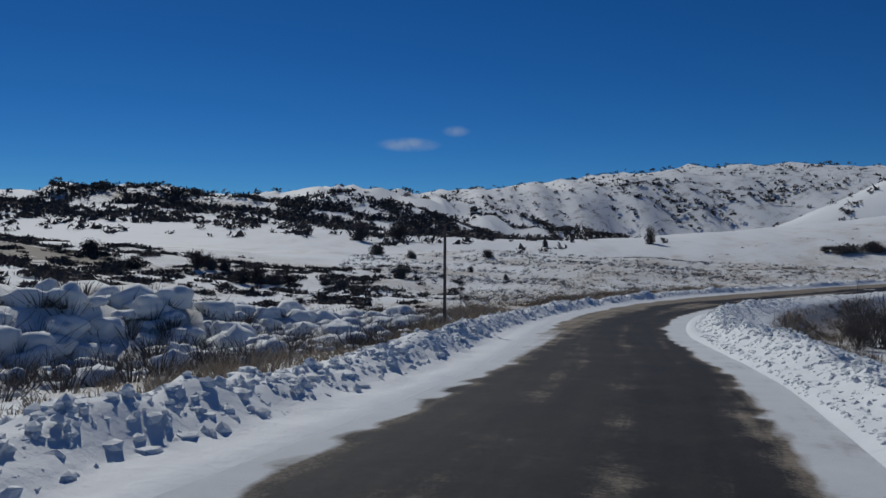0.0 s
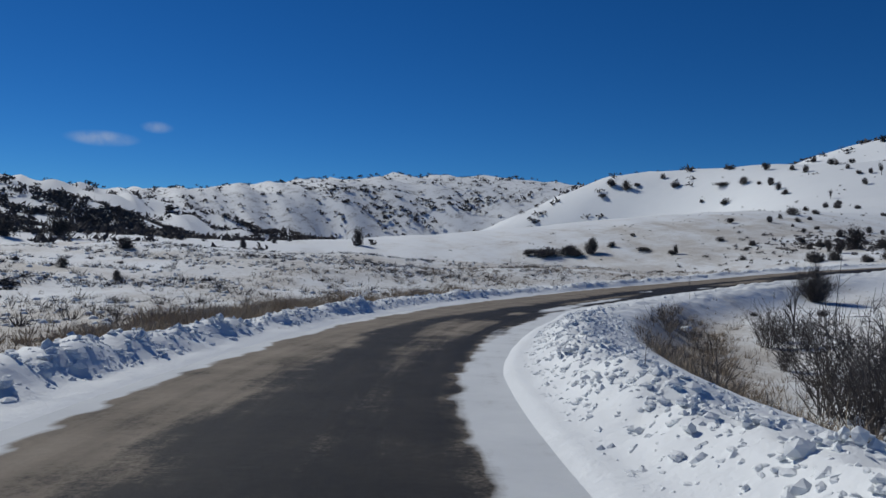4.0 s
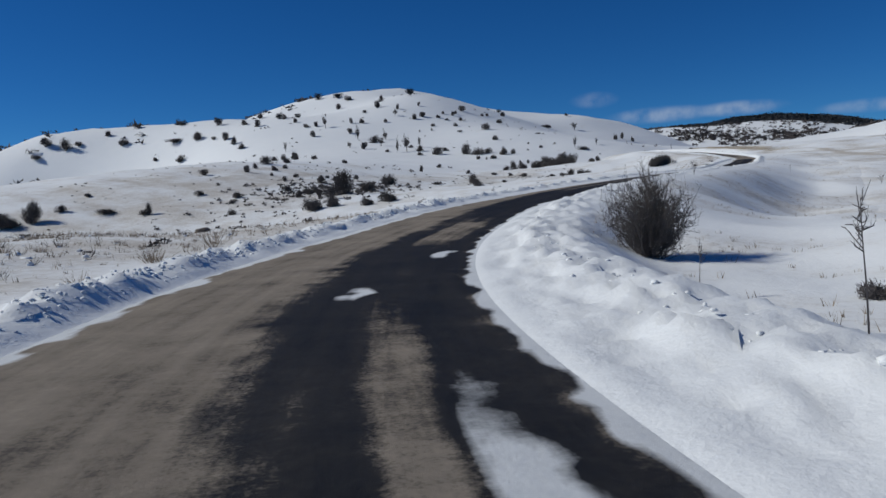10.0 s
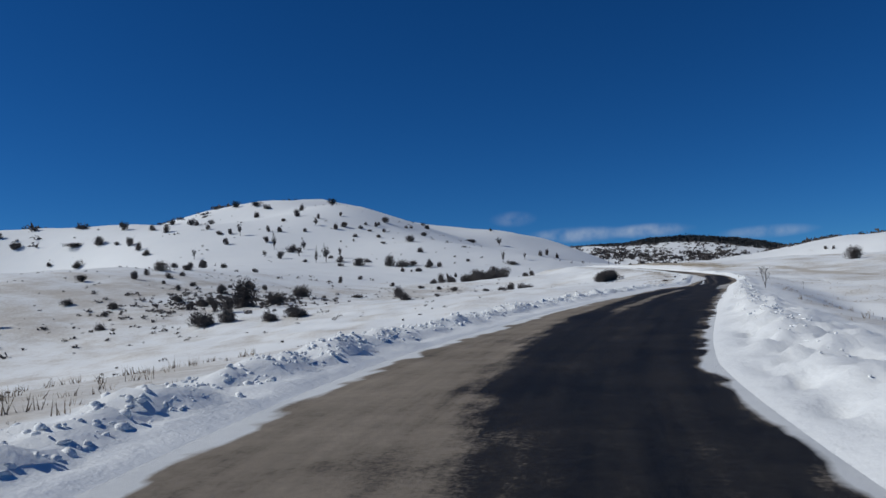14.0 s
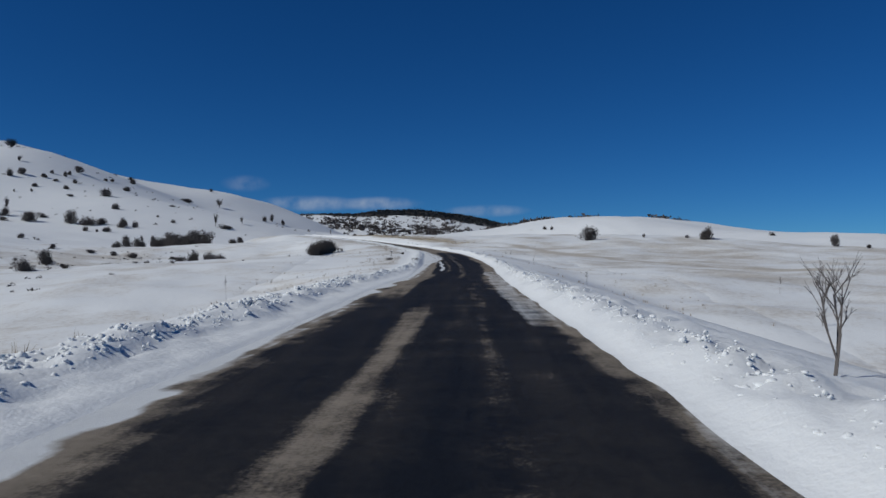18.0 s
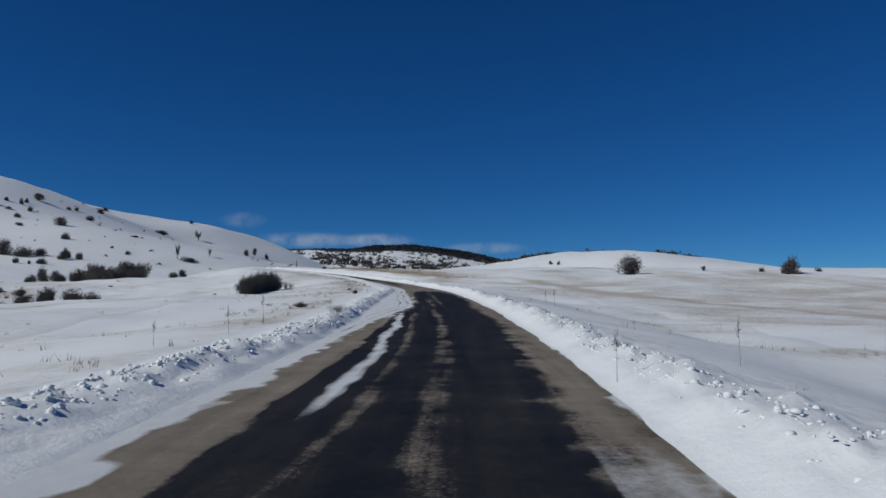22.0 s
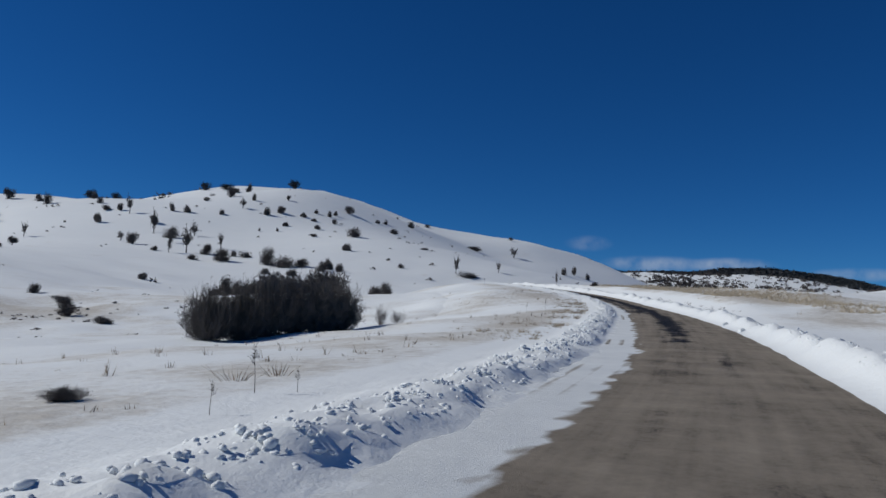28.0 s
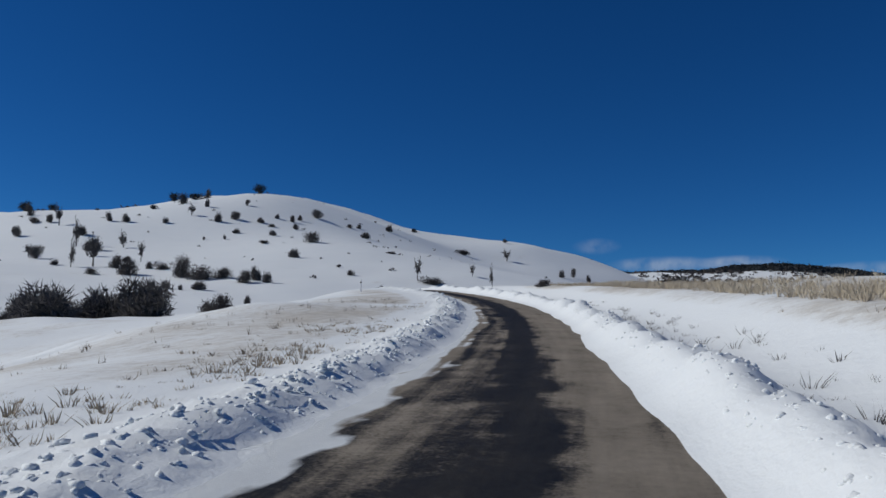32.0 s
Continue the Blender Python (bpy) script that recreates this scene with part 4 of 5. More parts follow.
RAVINE = [
    (201.6, 167.5, 2.48, 2.21, "b"), (203.3, 163.5, 2.75, 2.75, "d"), (181.3, 157.7, 2.68, 2.68, "b"), (175.1, 150.6, 2.3, 2.3, "d"), (172.5, 145.5, 3.34, 2.67, "d"),
    (175.6, 156.5, 1.65, 1.88, "b"), (184, 165.6, 2.03, 2.53, "b"), (204.9, 185.8, 1.48, 1.18, "b"), (190.8, 146.8, 3.69, 4.93, "b"), (217.1, 155.6, 4.3, 5.73, "b"),
    (233.3, 148.7, 1.06, 3.64, "d"), (190.1, 118.3, 2.27, 2.72, "d"), (179.7, 108.2, 0.62, 1.45, "d"), (160.7, 206.1, 1.08, 1.89, "b"), (146, 197.5, 1.73, 2.97, "d"),
]
RAVINE_EAST = [
    (150.3, 189, 1.21, 6.03, "d"), (151.6, 179.3, 1.16, 2.78, "d"), (157.7, 140.4, 3.43, 5.14, "b"), (160, 137.6, 3.43, 3.43, "b"), (181, 147.8, 6.15, 6.15, "d"),
    (158.6, 128.7, 2.27, 3.24, "b"), (162.8, 126.5, 2.89, 4.54, "b"), (184.2, 157.9, 2.72, 2.18, "b"), (200.5, 178.3, 1.28, 1.79, "d"), (208.3, 180.2, 1.6, 2.13, "b"),
    (202.5, 168.1, 1.74, 1.99, "d"), (222.8, 173.5, 2.22, 2.5, "d"), (223.6, 169.7, 1.65, 1.65, "b"), (214.9, 174.2, 1.34, 1.61, "b"), (403.6, 236.9, 3.88, 4.99, "d"),
    (237.1, 138.6, 3.25, 3.52, "d"),
]
VALLEY = [
    (90.6, 254.6, 4.93, 3.41, "d"), (-0.8, 95.7, 1.86, 1.86, "b"), (1.4, 56.6, 1.19, 1.32, "b"), (3.1, 83.2, 1.05, 1.05, "b"), (7.6, 66.3, 0.48, 0.56, "d"),
    (9.9, 61.2, 0.44, 0.51, "d"), (11.7, 84.6, 0.75, 1.62, "d"), (127.4, 203.8, 3.02, 8.39, "b"), (134.8, 200, 2.7, 6.74, "b"), (124.4, 206.8, 1.69, 3.37, "d"),
    (138.8, 197.2, 4.05, 3.37, "b"), (151.9, 178.4, 2.29, 1.64, "d"), (156.1, 159.8, 1.25, 1.56, "d"), (170.8, 181.3, 1.05, 2.45, "d"), (171, 170.3, 1.69, 2.03, "b"),
    (5.4, 271.6, 5.74, 7.65, "d"), (-7.6, 255.9, 5.4, 7.2, "d"), (55.8, 261.1, 3.75, 1.87, "b"),
]
SOUTH_FIELD = [
    (250.9, 30.6, 2.5, 4, "d"), (247.2, 6.7, 3.15, 2.62, "b"), (250.8, 18.8, 0.69, 0.69, "d"), (250.9, 9.5, 0.71, 0.71, "d"), (516.5, -1, 1.68, 2.24, "d"),
    (240.1, -16.7, 2.17, 1.69, "b"), (342.6, -97.4, 3.03, 2.16, "b"), (392.2, -73.2, 1.44, 1.91, "d"), (509, -3.8, 1.84, 1.84, "d"), (236.5, -21.4, 0.72, 0.96, "d"),
]
RIGHT_GULLY = [
    (22.4, 32.6, 2.9, 2.6, "g"), (22.3, 33.8, 2.4, 2.4, "g"), (23.8, 33.2, 2.3, 2.2, "g"), (20.6, 31.8, 1.9, 1.8, "g"), (25.5, 32.7, 1.8, 1.9, "g"),
    (20.3, 26, 2.35, 1.0, "y"), (21.2, 25.4, 2.5, 1.5, "y"), (21.3, 24.5, 2.3, 1.4, "y"), (21.1, 23.5, 2.5, 1.5, "y"), (22.4, 24.8, 2.6, 1.6, "y"),
    (20.6, 22.6, 2.3, 1.4, "y"), (22.1, 25.6, 1.64, 1.32, "g"), (21.7, 24.2, 1.72, 1.25, "g"), (20.2, 20.4, 2.4, 1.5, "y"), (40.6, 52.3, 0.25, 0.37, "b"),
    (45.8, 52.2, 0.4, 0.64, "b"), (51.6, 57.3, 2.4, 2.5, "n"), (33, 44.2, 1.3, 1.6, "g"), (34.2, 44.6, 1.7, 2, "y"), (31.6, 43.6, 1.7, 1.7, "g"), (32.4, 42.6, 1.3, 1.6, "g"),
]
TWIGS = [
    (39, 74.7, 0.98, 0.35, "s"), (95.9, 61.1, 1.05, 1.11, "y"), (140.4, 78.9, 1.59, 0.48, "s"), (143, 39.8, 1.12, 0.62, "s"), (149.2, 69.5, 0.56, 0.3, "s"),
    (152.7, 68.6, 0.74, 0.25, "s"), (141.2, 60.4, 0.69, 0.25, "s"), (144.3, 57.4, 0.83, 0.18, "s"), (169.9, 56.8, 0.81, 0.34, "s"), (171.3, 56.1, 0.91, 0.42, "s"),
    (156.5, 68.4, 0.96, 0.34, "s"), (155.2, 56.3, 0.29, 0.32, "s"), (195.5, 68.3, 0.44, 0.24, "s"), (196.8, 67.9, 0.19, 0.14, "s"), (202, 68.3, 0.61, 0.2, "s"),
    (191.8, 68.5, 0.26, 0.35, "b"), (213.3, 69.4, 0.61, 0.33, "s"), (211.6, 68.7, 0.36, 0.16, "s"), (213.7, 69, 0.17, 0.2, "s"), (246.4, 75.1, 0.77, 0.28, "s"),
    (246.1, 76.1, 0.54, 0.25, "s"), (237.2, 73, 0.44, 0.14, "s"), (238, 72.8, 0.37, 0.22, "s"), (36.7, 53, 1.1, 0.5, "s"), (45.5, 55.3, 1, 0.5, "s"),
    (141.5, 54.1, 0.8, 0.9, "s"),
]
TWIGS_START = [
    (1.9, 32.4, 1.01, 0.14, "s"), (3.6, 31.1, 1.04, 0.23, "s"), (3.2, 31.2, 1.2, 0.5, "y"), (-0.8, 20.8, 0.34, 0.13, "s"), (20.3, 26.1, 2.51, 0.63, "s"),
    (19.1, 29.1, 0.47, 0.17, "s"), (13.4, 29.4, 0.15, 0.05, "s"), (22.2, 61.3, 0.73, 0.28, "s"), (28.5, 40.2, 1.08, 1.08, "g"),
]
HILL_MORE = [
    (476.1, 411.3, 3.33, 4.67, "d"), (465.1, 391.1, 4.76, 4.31, "d"), (607.3, 497.9, 5.43, 5.26, "d"), (433.9, 387, 4.53, 3.69, "d"), (424.8, 373.7, 3.11, 4.79, "d"),
    (607.9, 413.6, 4.78, 4.81, "d"), (644.8, 425.8, 4.41, 5.8, "d"), (556.5, 342.7, 4.6, 3.83, "d"), (523.8, 328.4, 4.35, 4.69, "d"), (502.4, 303, 3.56, 3.88, "t"),
    (453.4, 309.9, 3.3, 3.94, "d"), (423.3, 271.1, 3.88, 3.8, "t"), (415.1, 287.8, 2.48, 3.31, "t"), (355.6, 272.9, 2.4, 3.09, "b"), (385, 305, 2.66, 3.49, "b"),
    (372, 303.6, 3.53, 2.98, "b"), (259.9, 225.5, 1.5, 2.2, "d"), (223.6, 194.7, 1.58, 1.56, "b"), (403.7, 324.6, 3.94, 2.9, "t"), (217.2, 200.9, 1.61, 1.44, "d"),
    (284, 210.6, 1.62, 2.29, "b"), (334.9, 194.5, 1.75, 2.25, "b"), (273, 172.7, 2.1, 1.54, "d"), (242.7, 140.9, 1.5, 1.99, "b"), (687.2, 226.3, 4.88, 6.42, "t"),
    (441.9, 330.4, 3.61, 3.21, "b"), (447.1, 209.6, 3.45, 3.43, "b"),
]
POLE = (1.91, 23.48, 3.4)
for rows, group in ((HILLTOP, "shrubs and trees on the upper hill"), (HILL_MIDDLE, "shrubs and trees on the middle of the hill"), (HILL_FOOT, "thickets at the foot of the hill"),
                    (HILL_EAST, "shrubs on the hill's long shoulder"), (WEST_RIDGE, "shrubs on the west ridge"), (RAVINE, "thickets in the ravine"), (RAVINE_EAST, "thickets in the ravine"),
                    (HILL_MORE, "scattered shrubs on the hill"), (VALLEY, "shrubs in the valley"), (SOUTH_FIELD, "shrubs on the south field"), (RIGHT_GULLY, "bushes in the roadside gully"),
                    (TWIGS, "saplings beside the road"), (TWIGS_START, "saplings beside the first bend")):
    for px_, py_, high, wide, kind in rows:
        fuller = {"n": 1.0, "g": 1.0, "s": 1.05}.get(kind, 1.32)
        tall = fuller * (1.12 if fuller > 1.1 else 1.0) * (0.8 if group == "thickets in the ravine" else 1.0)
        wider = fuller * (0.85 if fuller > 1.1 else 0.72 if kind == "n" else 1.0) * (0.8 if group == "thickets in the ravine" else 1.0)
        grow(px_, py_, max(high, 0.3) * tall, max(wide, 0.25) * wider, kind, group)

THICKET_FAR = ((299.0, 130.0, 4.0, 5.2), (302.0, 133.5, 4.4, 5.4), (304.5, 137.5, 4.2, 5.0), (309.5, 129.0, 4.0, 5.0), (312.0, 133.0, 4.4, 5.2), (314.0, 139.5, 4.6, 5.6), (311.5, 136.5, 3.8, 4.8), (306.0, 141.5, 3.4, 4.4))
# the broad thicket beside the road, of rounded clumps grown together
for bx, by, bh, bw in THICKET_FAR:
    grow(bx, by, bh * 1.4, bw * 1.1, "b", "thickets at the foot of the hill")
for bx, by, bh, bw in ((232.3, 86.6, 2.4, 1.5), (233.8, 86.0, 2.6, 1.6), (235.3, 85.7, 2.8, 1.7), (236.8, 85.1, 2.8, 1.7), (238.2, 84.6, 2.7, 1.6), (239.5, 84.2, 2.6, 1.5)):
    grow(bx, by, bh, bw, "w", "thicket near the road")


def snow_pole(x, y, high):
    """A weathered marker stake with a darker foot."""
    root = tagged(new("marker_stake"), "tall thin weathered wooden stake at the road's edge", "stake")
    bm = bmesh.new()
    bmesh.ops.create_cone(bm, cap_ends=True, segments=10, radius1=0.055, radius2=0.042, depth=high)
    for v in bm.verts:
        v.co.z += high / 2 - 0.2
        v.co.x += 0.02 * math.sin(v.co.z * 1.3)
    me = bpy.data.meshes.new("shaft")
    bm.to_mesh(me)
    bm.free()
    me.materials.append(POST)
    part("shaft", me, root)
    bm = bmesh.new()
    bmesh.ops.create_cone(bm, cap_ends=True, segments=8, radius1=0.045, radius2=0.02, depth=0.05)
    me = bpy.data.meshes.new("cap")
    bm.to_mesh(me)
    bm.free()
    me.materials.append(POST)
    part("cap", me, root).location = (0.02 * math.sin((high - 0.2) * 1.3), 0, high - 0.18)
    root.location = (x, y, float(land(np.array([x]), np.array([y]))[0]))
    return root


for bx, by, bh, bw, bk in ((241.9, 83.0, 1.1, 1.0, "g"), (242.6, 82.4, 0.8, 0.9, "g"), (127.4, 44.8, 1.3, 1.2, "y"), (214.0, 100.5, 3.3, 2.6, "b"), (213.0, 103.0, 2.9, 2.4, "b"), (216.2, 99.4, 2.6, 2.2, "b"), (211.6, 104.8, 2.0, 2.0, "d"), (263.0, 131.7, 1.6, 2.4, "b"), (258.0, 121.0, 1.2, 2.0, "b"), (268.0, 138.0, 1.3, 2.2, "d"), (279.0, 157.4, 1.8, 2.2, "d"), (274.0, 146.0, 1.2, 2.6, "b")):
    grow(bx, by, bh, bw, bk, "scattered bushes on the slope north of the road")
for bx, by, bh, bw, bk in ((-11.9, 50.4, 1.6, 1.3, "d"), (-11.2, 51.2, 1.8, 1.2, "b"), (-10.6, 52.0, 1.3, 1.1, "d"), (-7.9, 44.0, 1.3, 1.3, "d"), (-7.1, 44.8, 1.5, 1.5, "d"), (-6.4, 45.6, 1.3, 1.3, "b"), (-5.6, 46.8, 0.9, 1.0, "d"), (-15.0, 47.5, 1.0, 1.4, "d"), (-19.0, 52.0, 1.3, 1.6, "d"), (-3.6, 48.5, 0.7, 0.9, "b")):
    grow(bx, by, bh, bw, bk, "dark bushes in the hollow beyond the first slope")
snow_pole(POLE[0], POLE[1], POLE[2])


def stuff(name, verts, faces, mat, label, category, flat=True):
    me = bpy.data.meshes.new(name)
    verts, faces = np.asarray(verts, np.float32), np.asarray(faces, np.int32)
    me.vertices.add(len(verts))
    me.vertices.foreach_set("co", verts.ravel())
    n = faces.shape[1]
    me.loops.add(faces.size)
    me.loops.foreach_set("vertex_index", faces.ravel())
    me.polygons.add(len(faces))
    me.polygons.foreach_set("loop_start", np.arange(0, faces.size, n, dtype=np.int32))
    me.polygons.foreach_set("loop_total", np.full(len(faces), n, dtype=np.int32))
    me.update(calc_edges=True)
    me.materials.append(mat)
    return tagged(new(name, me), label, category, kind="stuff")


# clods of ploughed snow on the banks
bm = bmesh.new()
bmesh.ops.create_icosphere(bm, subdivisions=1, radius=1.0)
ICO_V = np.array([v.co[:] for v in bm.verts])
ICO_F = np.array([[v.index for v in f.verts] for f in bm.faces])
bm.free()


def place_on_road(s, u):
    c = centre(s)
    ax, ay = np.interp(s, LINE_S, AHEAD[:, 0]), np.interp(s, LINE_S, AHEAD[:, 1])
    return c[..., 0] + u * ay, c[..., 1] - u * ax


def clods(name, s, u, size, label, mat=None):
    return lumps_at(name, *place_on_road(s, u), size, label, mat or SNOW_CLOD, s < 62)


def lumps_at(name, x, y, size, label, mat, flat=False):
    rng = np.random.default_rng(len(x))
    z = land(x, y)
    n = len(x)
    shape = ICO_V[None] * (1 + rng.normal(0, 0.20, (n, len(ICO_V), 1))) * rng.uniform(0.6, 1.25, (n, 1, 3)) * (1, 1, 0.72)
    turn = rng.uniform(0, 6.283, n)
    c_, s_ = np.cos(turn)[:, None], np.sin(turn)[:, None]
    v = np.stack([shape[..., 0] * c_ - shape[..., 1] * s_, shape[..., 0] * s_ + shape[..., 1] * c_, shape[..., 2]], -1) * size[:, None, None]
    v += np.stack([x, y, z + size * 0.05], -1)[:, None]
    f = ICO_F[None] + (np.arange(n) * len(ICO_V))[:, None, None]
    ob = stuff(name, v.reshape(-1, 3), f.reshape(-1, 3), mat, label, "snow")
    ob.data.polygons.foreach_set("use_smooth", np.repeat(np.broadcast_to(np.logical_not(flat), n), len(ICO_F)))
    return ob


clod_rng = np.random.default_rng(12)


def strewn(s, middle, spread, low, high, scale):
    u = middle(s) + np.clip(clod_rng.normal(0, 1, len(s)), -1.7, 1.7) * spread(s)
    size = np.clip(scale(s) * np.exp(clod_rng.normal(0, 0.5, len(s))), low, np.where(s > 62, high * 0.6, high))
    return s, u, size


ls = clod_rng.uniform(-8, 335, 52000)
ls = ls[clod_rng.random(len(ls)) < np.interp(ls, (0, 20, 50, 70, 115, 130, 340), (1.0, 1.0, 0.7, 0.6, 0.7, 0.9, 0.9))]
clods("snow_clods", *strewn(ls, lambda s: LEFT_CREST(s) - 0.05, lambda s: np.interp(s, (0, 50, 80, 340), (0.38, 0.34, 0.30, 0.36)), 0.018, 0.10, lambda s: np.interp(s, (0, 50, 80, 340), (0.042, 0.036, 0.030, 0.028))), "broken clods of ploughed snow along the road's outer bank")
rs_ = clod_rng.uniform(-8, 335, 34000)
rs_ = rs_[clod_rng.random(len(rs_)) < np.interp(rs_, (0, 46, 58, 100, 112, 340), (0.65, 0.65, 0.12, 0.10, 0.7, 0.8))]
clods("snow_clods", *strewn(rs_, lambda s: RIGHT_CREST(s) + 0.1, lambda s: 0.25 + 0 * s, 0.018, 0.09, lambda s: np.interp(s, (0, 50, 80, 340), (0.036, 0.034, 0.024, 0.022))), "broken clods of ploughed snow along the road's inner bank")
cs = clod_rng.uniform(-4, 52, 17000)
clods("snow_clods", cs, RIGHT_CREST(cs) + clod_rng.uniform(-0.9, 1.5, len(cs)), np.clip(np.exp(clod_rng.normal(math.log(0.03), 0.45, len(cs))), 0.014, 0.062), "wide heap of snow clods inside the bend")

# dry grass tufts
gr_rng = np.random.default_rng(33)
gs_ = gr_rng.uniform(-6, 330, 90000)
gu_ = np.where(gr_rng.random(len(gs_)) < 0.6, gr_rng.uniform(-19, -5.0, len(gs_)), gr_rng.uniform(3.6, 16, len(gs_)))
gx_, gy_ = place_on_road(gs_, gu_)
cover = grass_cover(gx_, gy_, gs_, gu_)
keep = gr_rng.random(len(gs_)) < np.clip((cover - 0.36) * 1.2, 0.008, 0.7) ** 1.3 * np.interp(gs_, (0, 90, 120, 240, 262, 340), (1, 0.8, 0.3, 0.25, 0.1, 0.1))
gx_, gy_ = gx_[keep], gy_[keep]
gz_ = land(gx_, gy_)
blades = 7
n = len(gx_)
base = np.repeat(np.stack([gx_, gy_, gz_ - 0.03], -1), blades, 0) + np.c_[gr_rng.normal(0, 0.06, (n * blades, 2)), np.zeros(n * blades)]
high = np.repeat(gr_rng.uniform(0.07, 0.28, n), blades) * gr_rng.uniform(0.6, 1.2, n * blades)
turn = gr_rng.uniform(0, 6.283, n * blades)
tip = base + np.stack([gr_rng.normal(0, 0.3, n * blades) * high, gr_rng.normal(0, 0.3, n * blades) * high, high], -1)
wide_ = 0.008 + 0.006 * gr_rng.random(n * blades)
side_ = np.stack([np.cos(turn) * wide_, np.sin(turn) * wide_, 0 * turn], -1)
gv = np.stack([base - side_, base + side_, tip], 1).reshape(-1, 3)
stuff("dry_grass", gv, np.arange(len(gv)).reshape(-1, 3), STRAW, "dry yellow-brown grass standing through the snow", "grass")


def blade_field(name, x, y, high, blades, spread, mat, label, category, width=0.007):
    """Tufts of thin stalks fanning out of the snow."""
    rng = np.random.default_rng(len(x) + blades)
    n = len(x) * blades
    root = np.repeat(np.stack([x, y, land(x, y) - 0.04], -1), blades, 0)
    tall = np.repeat(high, blades) * rng.uniform(0.45, 1.1, n)
    lean = rng.normal(0, spread, (n, 2)) * tall[:, None]
    root[:, :2] += lean * 0.35
    tip_ = root + np.c_[lean, tall]
    turn_ = rng.uniform(0, 6.283, n)
    half = np.c_[np.cos(turn_), np.sin(turn_), 0 * turn_] * (width * rng.uniform(0.6, 1.4, n))[:, None]
    middle_ = root * 0.5 + tip_ * 0.5 + np.c_[rng.normal(0, 0.08, (n, 2)) * tall[:, None], 0.04 * tall]
    v = np.stack([root - half, root + half, middle_ + half * 0.7, middle_ - half * 0.7, tip_], 1).reshape(-1, 3)
    k = np.arange(n)[:, None] * 5
    f = np.concatenate([k + np.array([[0, 1, 2]]), k + np.array([[0, 2, 3]]), k + np.array([[3, 2, 4]])])
    return stuff(name, v, f, mat, label, category)


def clump_field(name, x, y, size, mat, label, category, per=16, squash=0.8, leaf_size=0.30):
    """Far scrub, too much to count: ragged clumps of small facets."""
    rng = np.random.default_rng(len(x) + per)
    z = land(x, y)
    n = len(x)
    d = rng.normal(0, 1, (n, per, 3))
    d /= np.linalg.norm(d, axis=-1, keepdims=True)
    c = d * rng.uniform(0.25, 1.0, (n, per, 1)) * (1, 1, squash)
    c[..., 2] = np.abs(c[..., 2])
    tri = c[:, :, None] + rng.normal(0, leaf_size, (n, per, 3, 3))
    tri = tri * size[:, None, None, None] * 0.5 + np.stack([x, y, z], -1)[:, None, None]
    v = tri.reshape(-1, 3)
    return stuff(name, v, np.arange(len(v)).reshape(-1, 3), mat, label, category)


far_rng = np.random.default_rng(44)


def scatter_where(count, xlo, xhi, ylo, yhi, chance):
    x, y = far_rng.uniform(xlo, xhi, count), far_rng.uniform(ylo, yhi, count)
    ok = far_rng.random(count) < chance(x, y)
    return x[ok], y[ok]


wx, wy = scatter_where(26000, -420, 170, 220, 480, lambda x, y: np.clip(1.3 * np.exp(-(((y - 372 - 0.1 * x) / 66) ** 2)) * (0.55 + 0.75 * wave(x, y, 45, 61)), 0, 1) * smooth(120, 30, x))
clump_field("oak_scrub", wx, wy, far_rng.uniform(2.5, 6.0, len(wx)), OAK, "dark leafless oak scrub covering the ridge beyond the valley", "scrub", 13)
wx, wy = scatter_where(7500, -200, 1000, 480, 1900, lambda x, y: np.clip(0.35 + 0.5 * wave(x, y, 120, 62), 0, 1))
clump_field("oak_scrub", wx, wy, far_rng.uniform(4, 11, len(wx)), OAK, "scattered dark scrub and rock on the far mountains", "scrub", 14, 0.5)
wx, wy = scatter_where(4000, 820, 1330, -200, 260, lambda x, y: np.clip(0.4 + 0.7 * wave(x, y, 110, 63), 0, 1))
clump_field("oak_scrub", wx, wy, far_rng.uniform(4, 9, len(wx)), OAK, "scattered dark scrub below the plateau", "scrub", 12, 0.6)
wx, wy = scatter_where(9000, 1280, 1560, -200, 330, lambda x, y: 0 * x + 0.9)
clump_field("pine_wood", wx, wy, far_rng.uniform(5, 8, len(wx)), JUNIPER, "dark pine wood along the plateau's edge", "wood", 14, 0.9)
wx, wy = scatter_where(1700, -56, 6, 30, 75, lambda x, y: np.clip(0.35 + 0.6 * wave(x, y, 7, 64), 0, 1) * smooth(28, 44, y + 0.2 * x) * smooth(75, 55, y))
bs_, bu_, _ = off_road(wx, wy)
wx, wy = wx[bu_ < -8], wy[bu_ < -8]
clump_field("low_brush", wx, wy, far_rng.uniform(0.4, 1.3, len(wx)), OAK, "low dark brush half buried in lumpy snow", "brush", 60, 0.3, 0.15)
wx, wy = scatter_where(900, 5, 60, 62, 130, lambda x, y: np.clip(0.15 + 0.5 * wave(x, y, 12, 65), 0, 1))
bs_, bu_, _ = off_road(wx, wy)
wx, wy = wx[bu_ < -9], wy[bu_ < -9]
clump_field("low_brush", wx, wy, far_rng.uniform(0.25, 0.8, len(wx)), OAK, "sparse low brush on the snowy rise", "brush", 50, 0.5, 0.14)
wx, wy = scatter_where(2600, 60, 250, 90, 230, lambda x, y: np.clip(0.12 + 0.45 * wave(x, y, 20, 66), 0, 1))
clump_field("low_brush", wx, wy, far_rng.uniform(0.3, 1.1, len(wx)), BARK, "sparse low brush at the foot of the hill", "brush", 24, 0.6, 0.2)
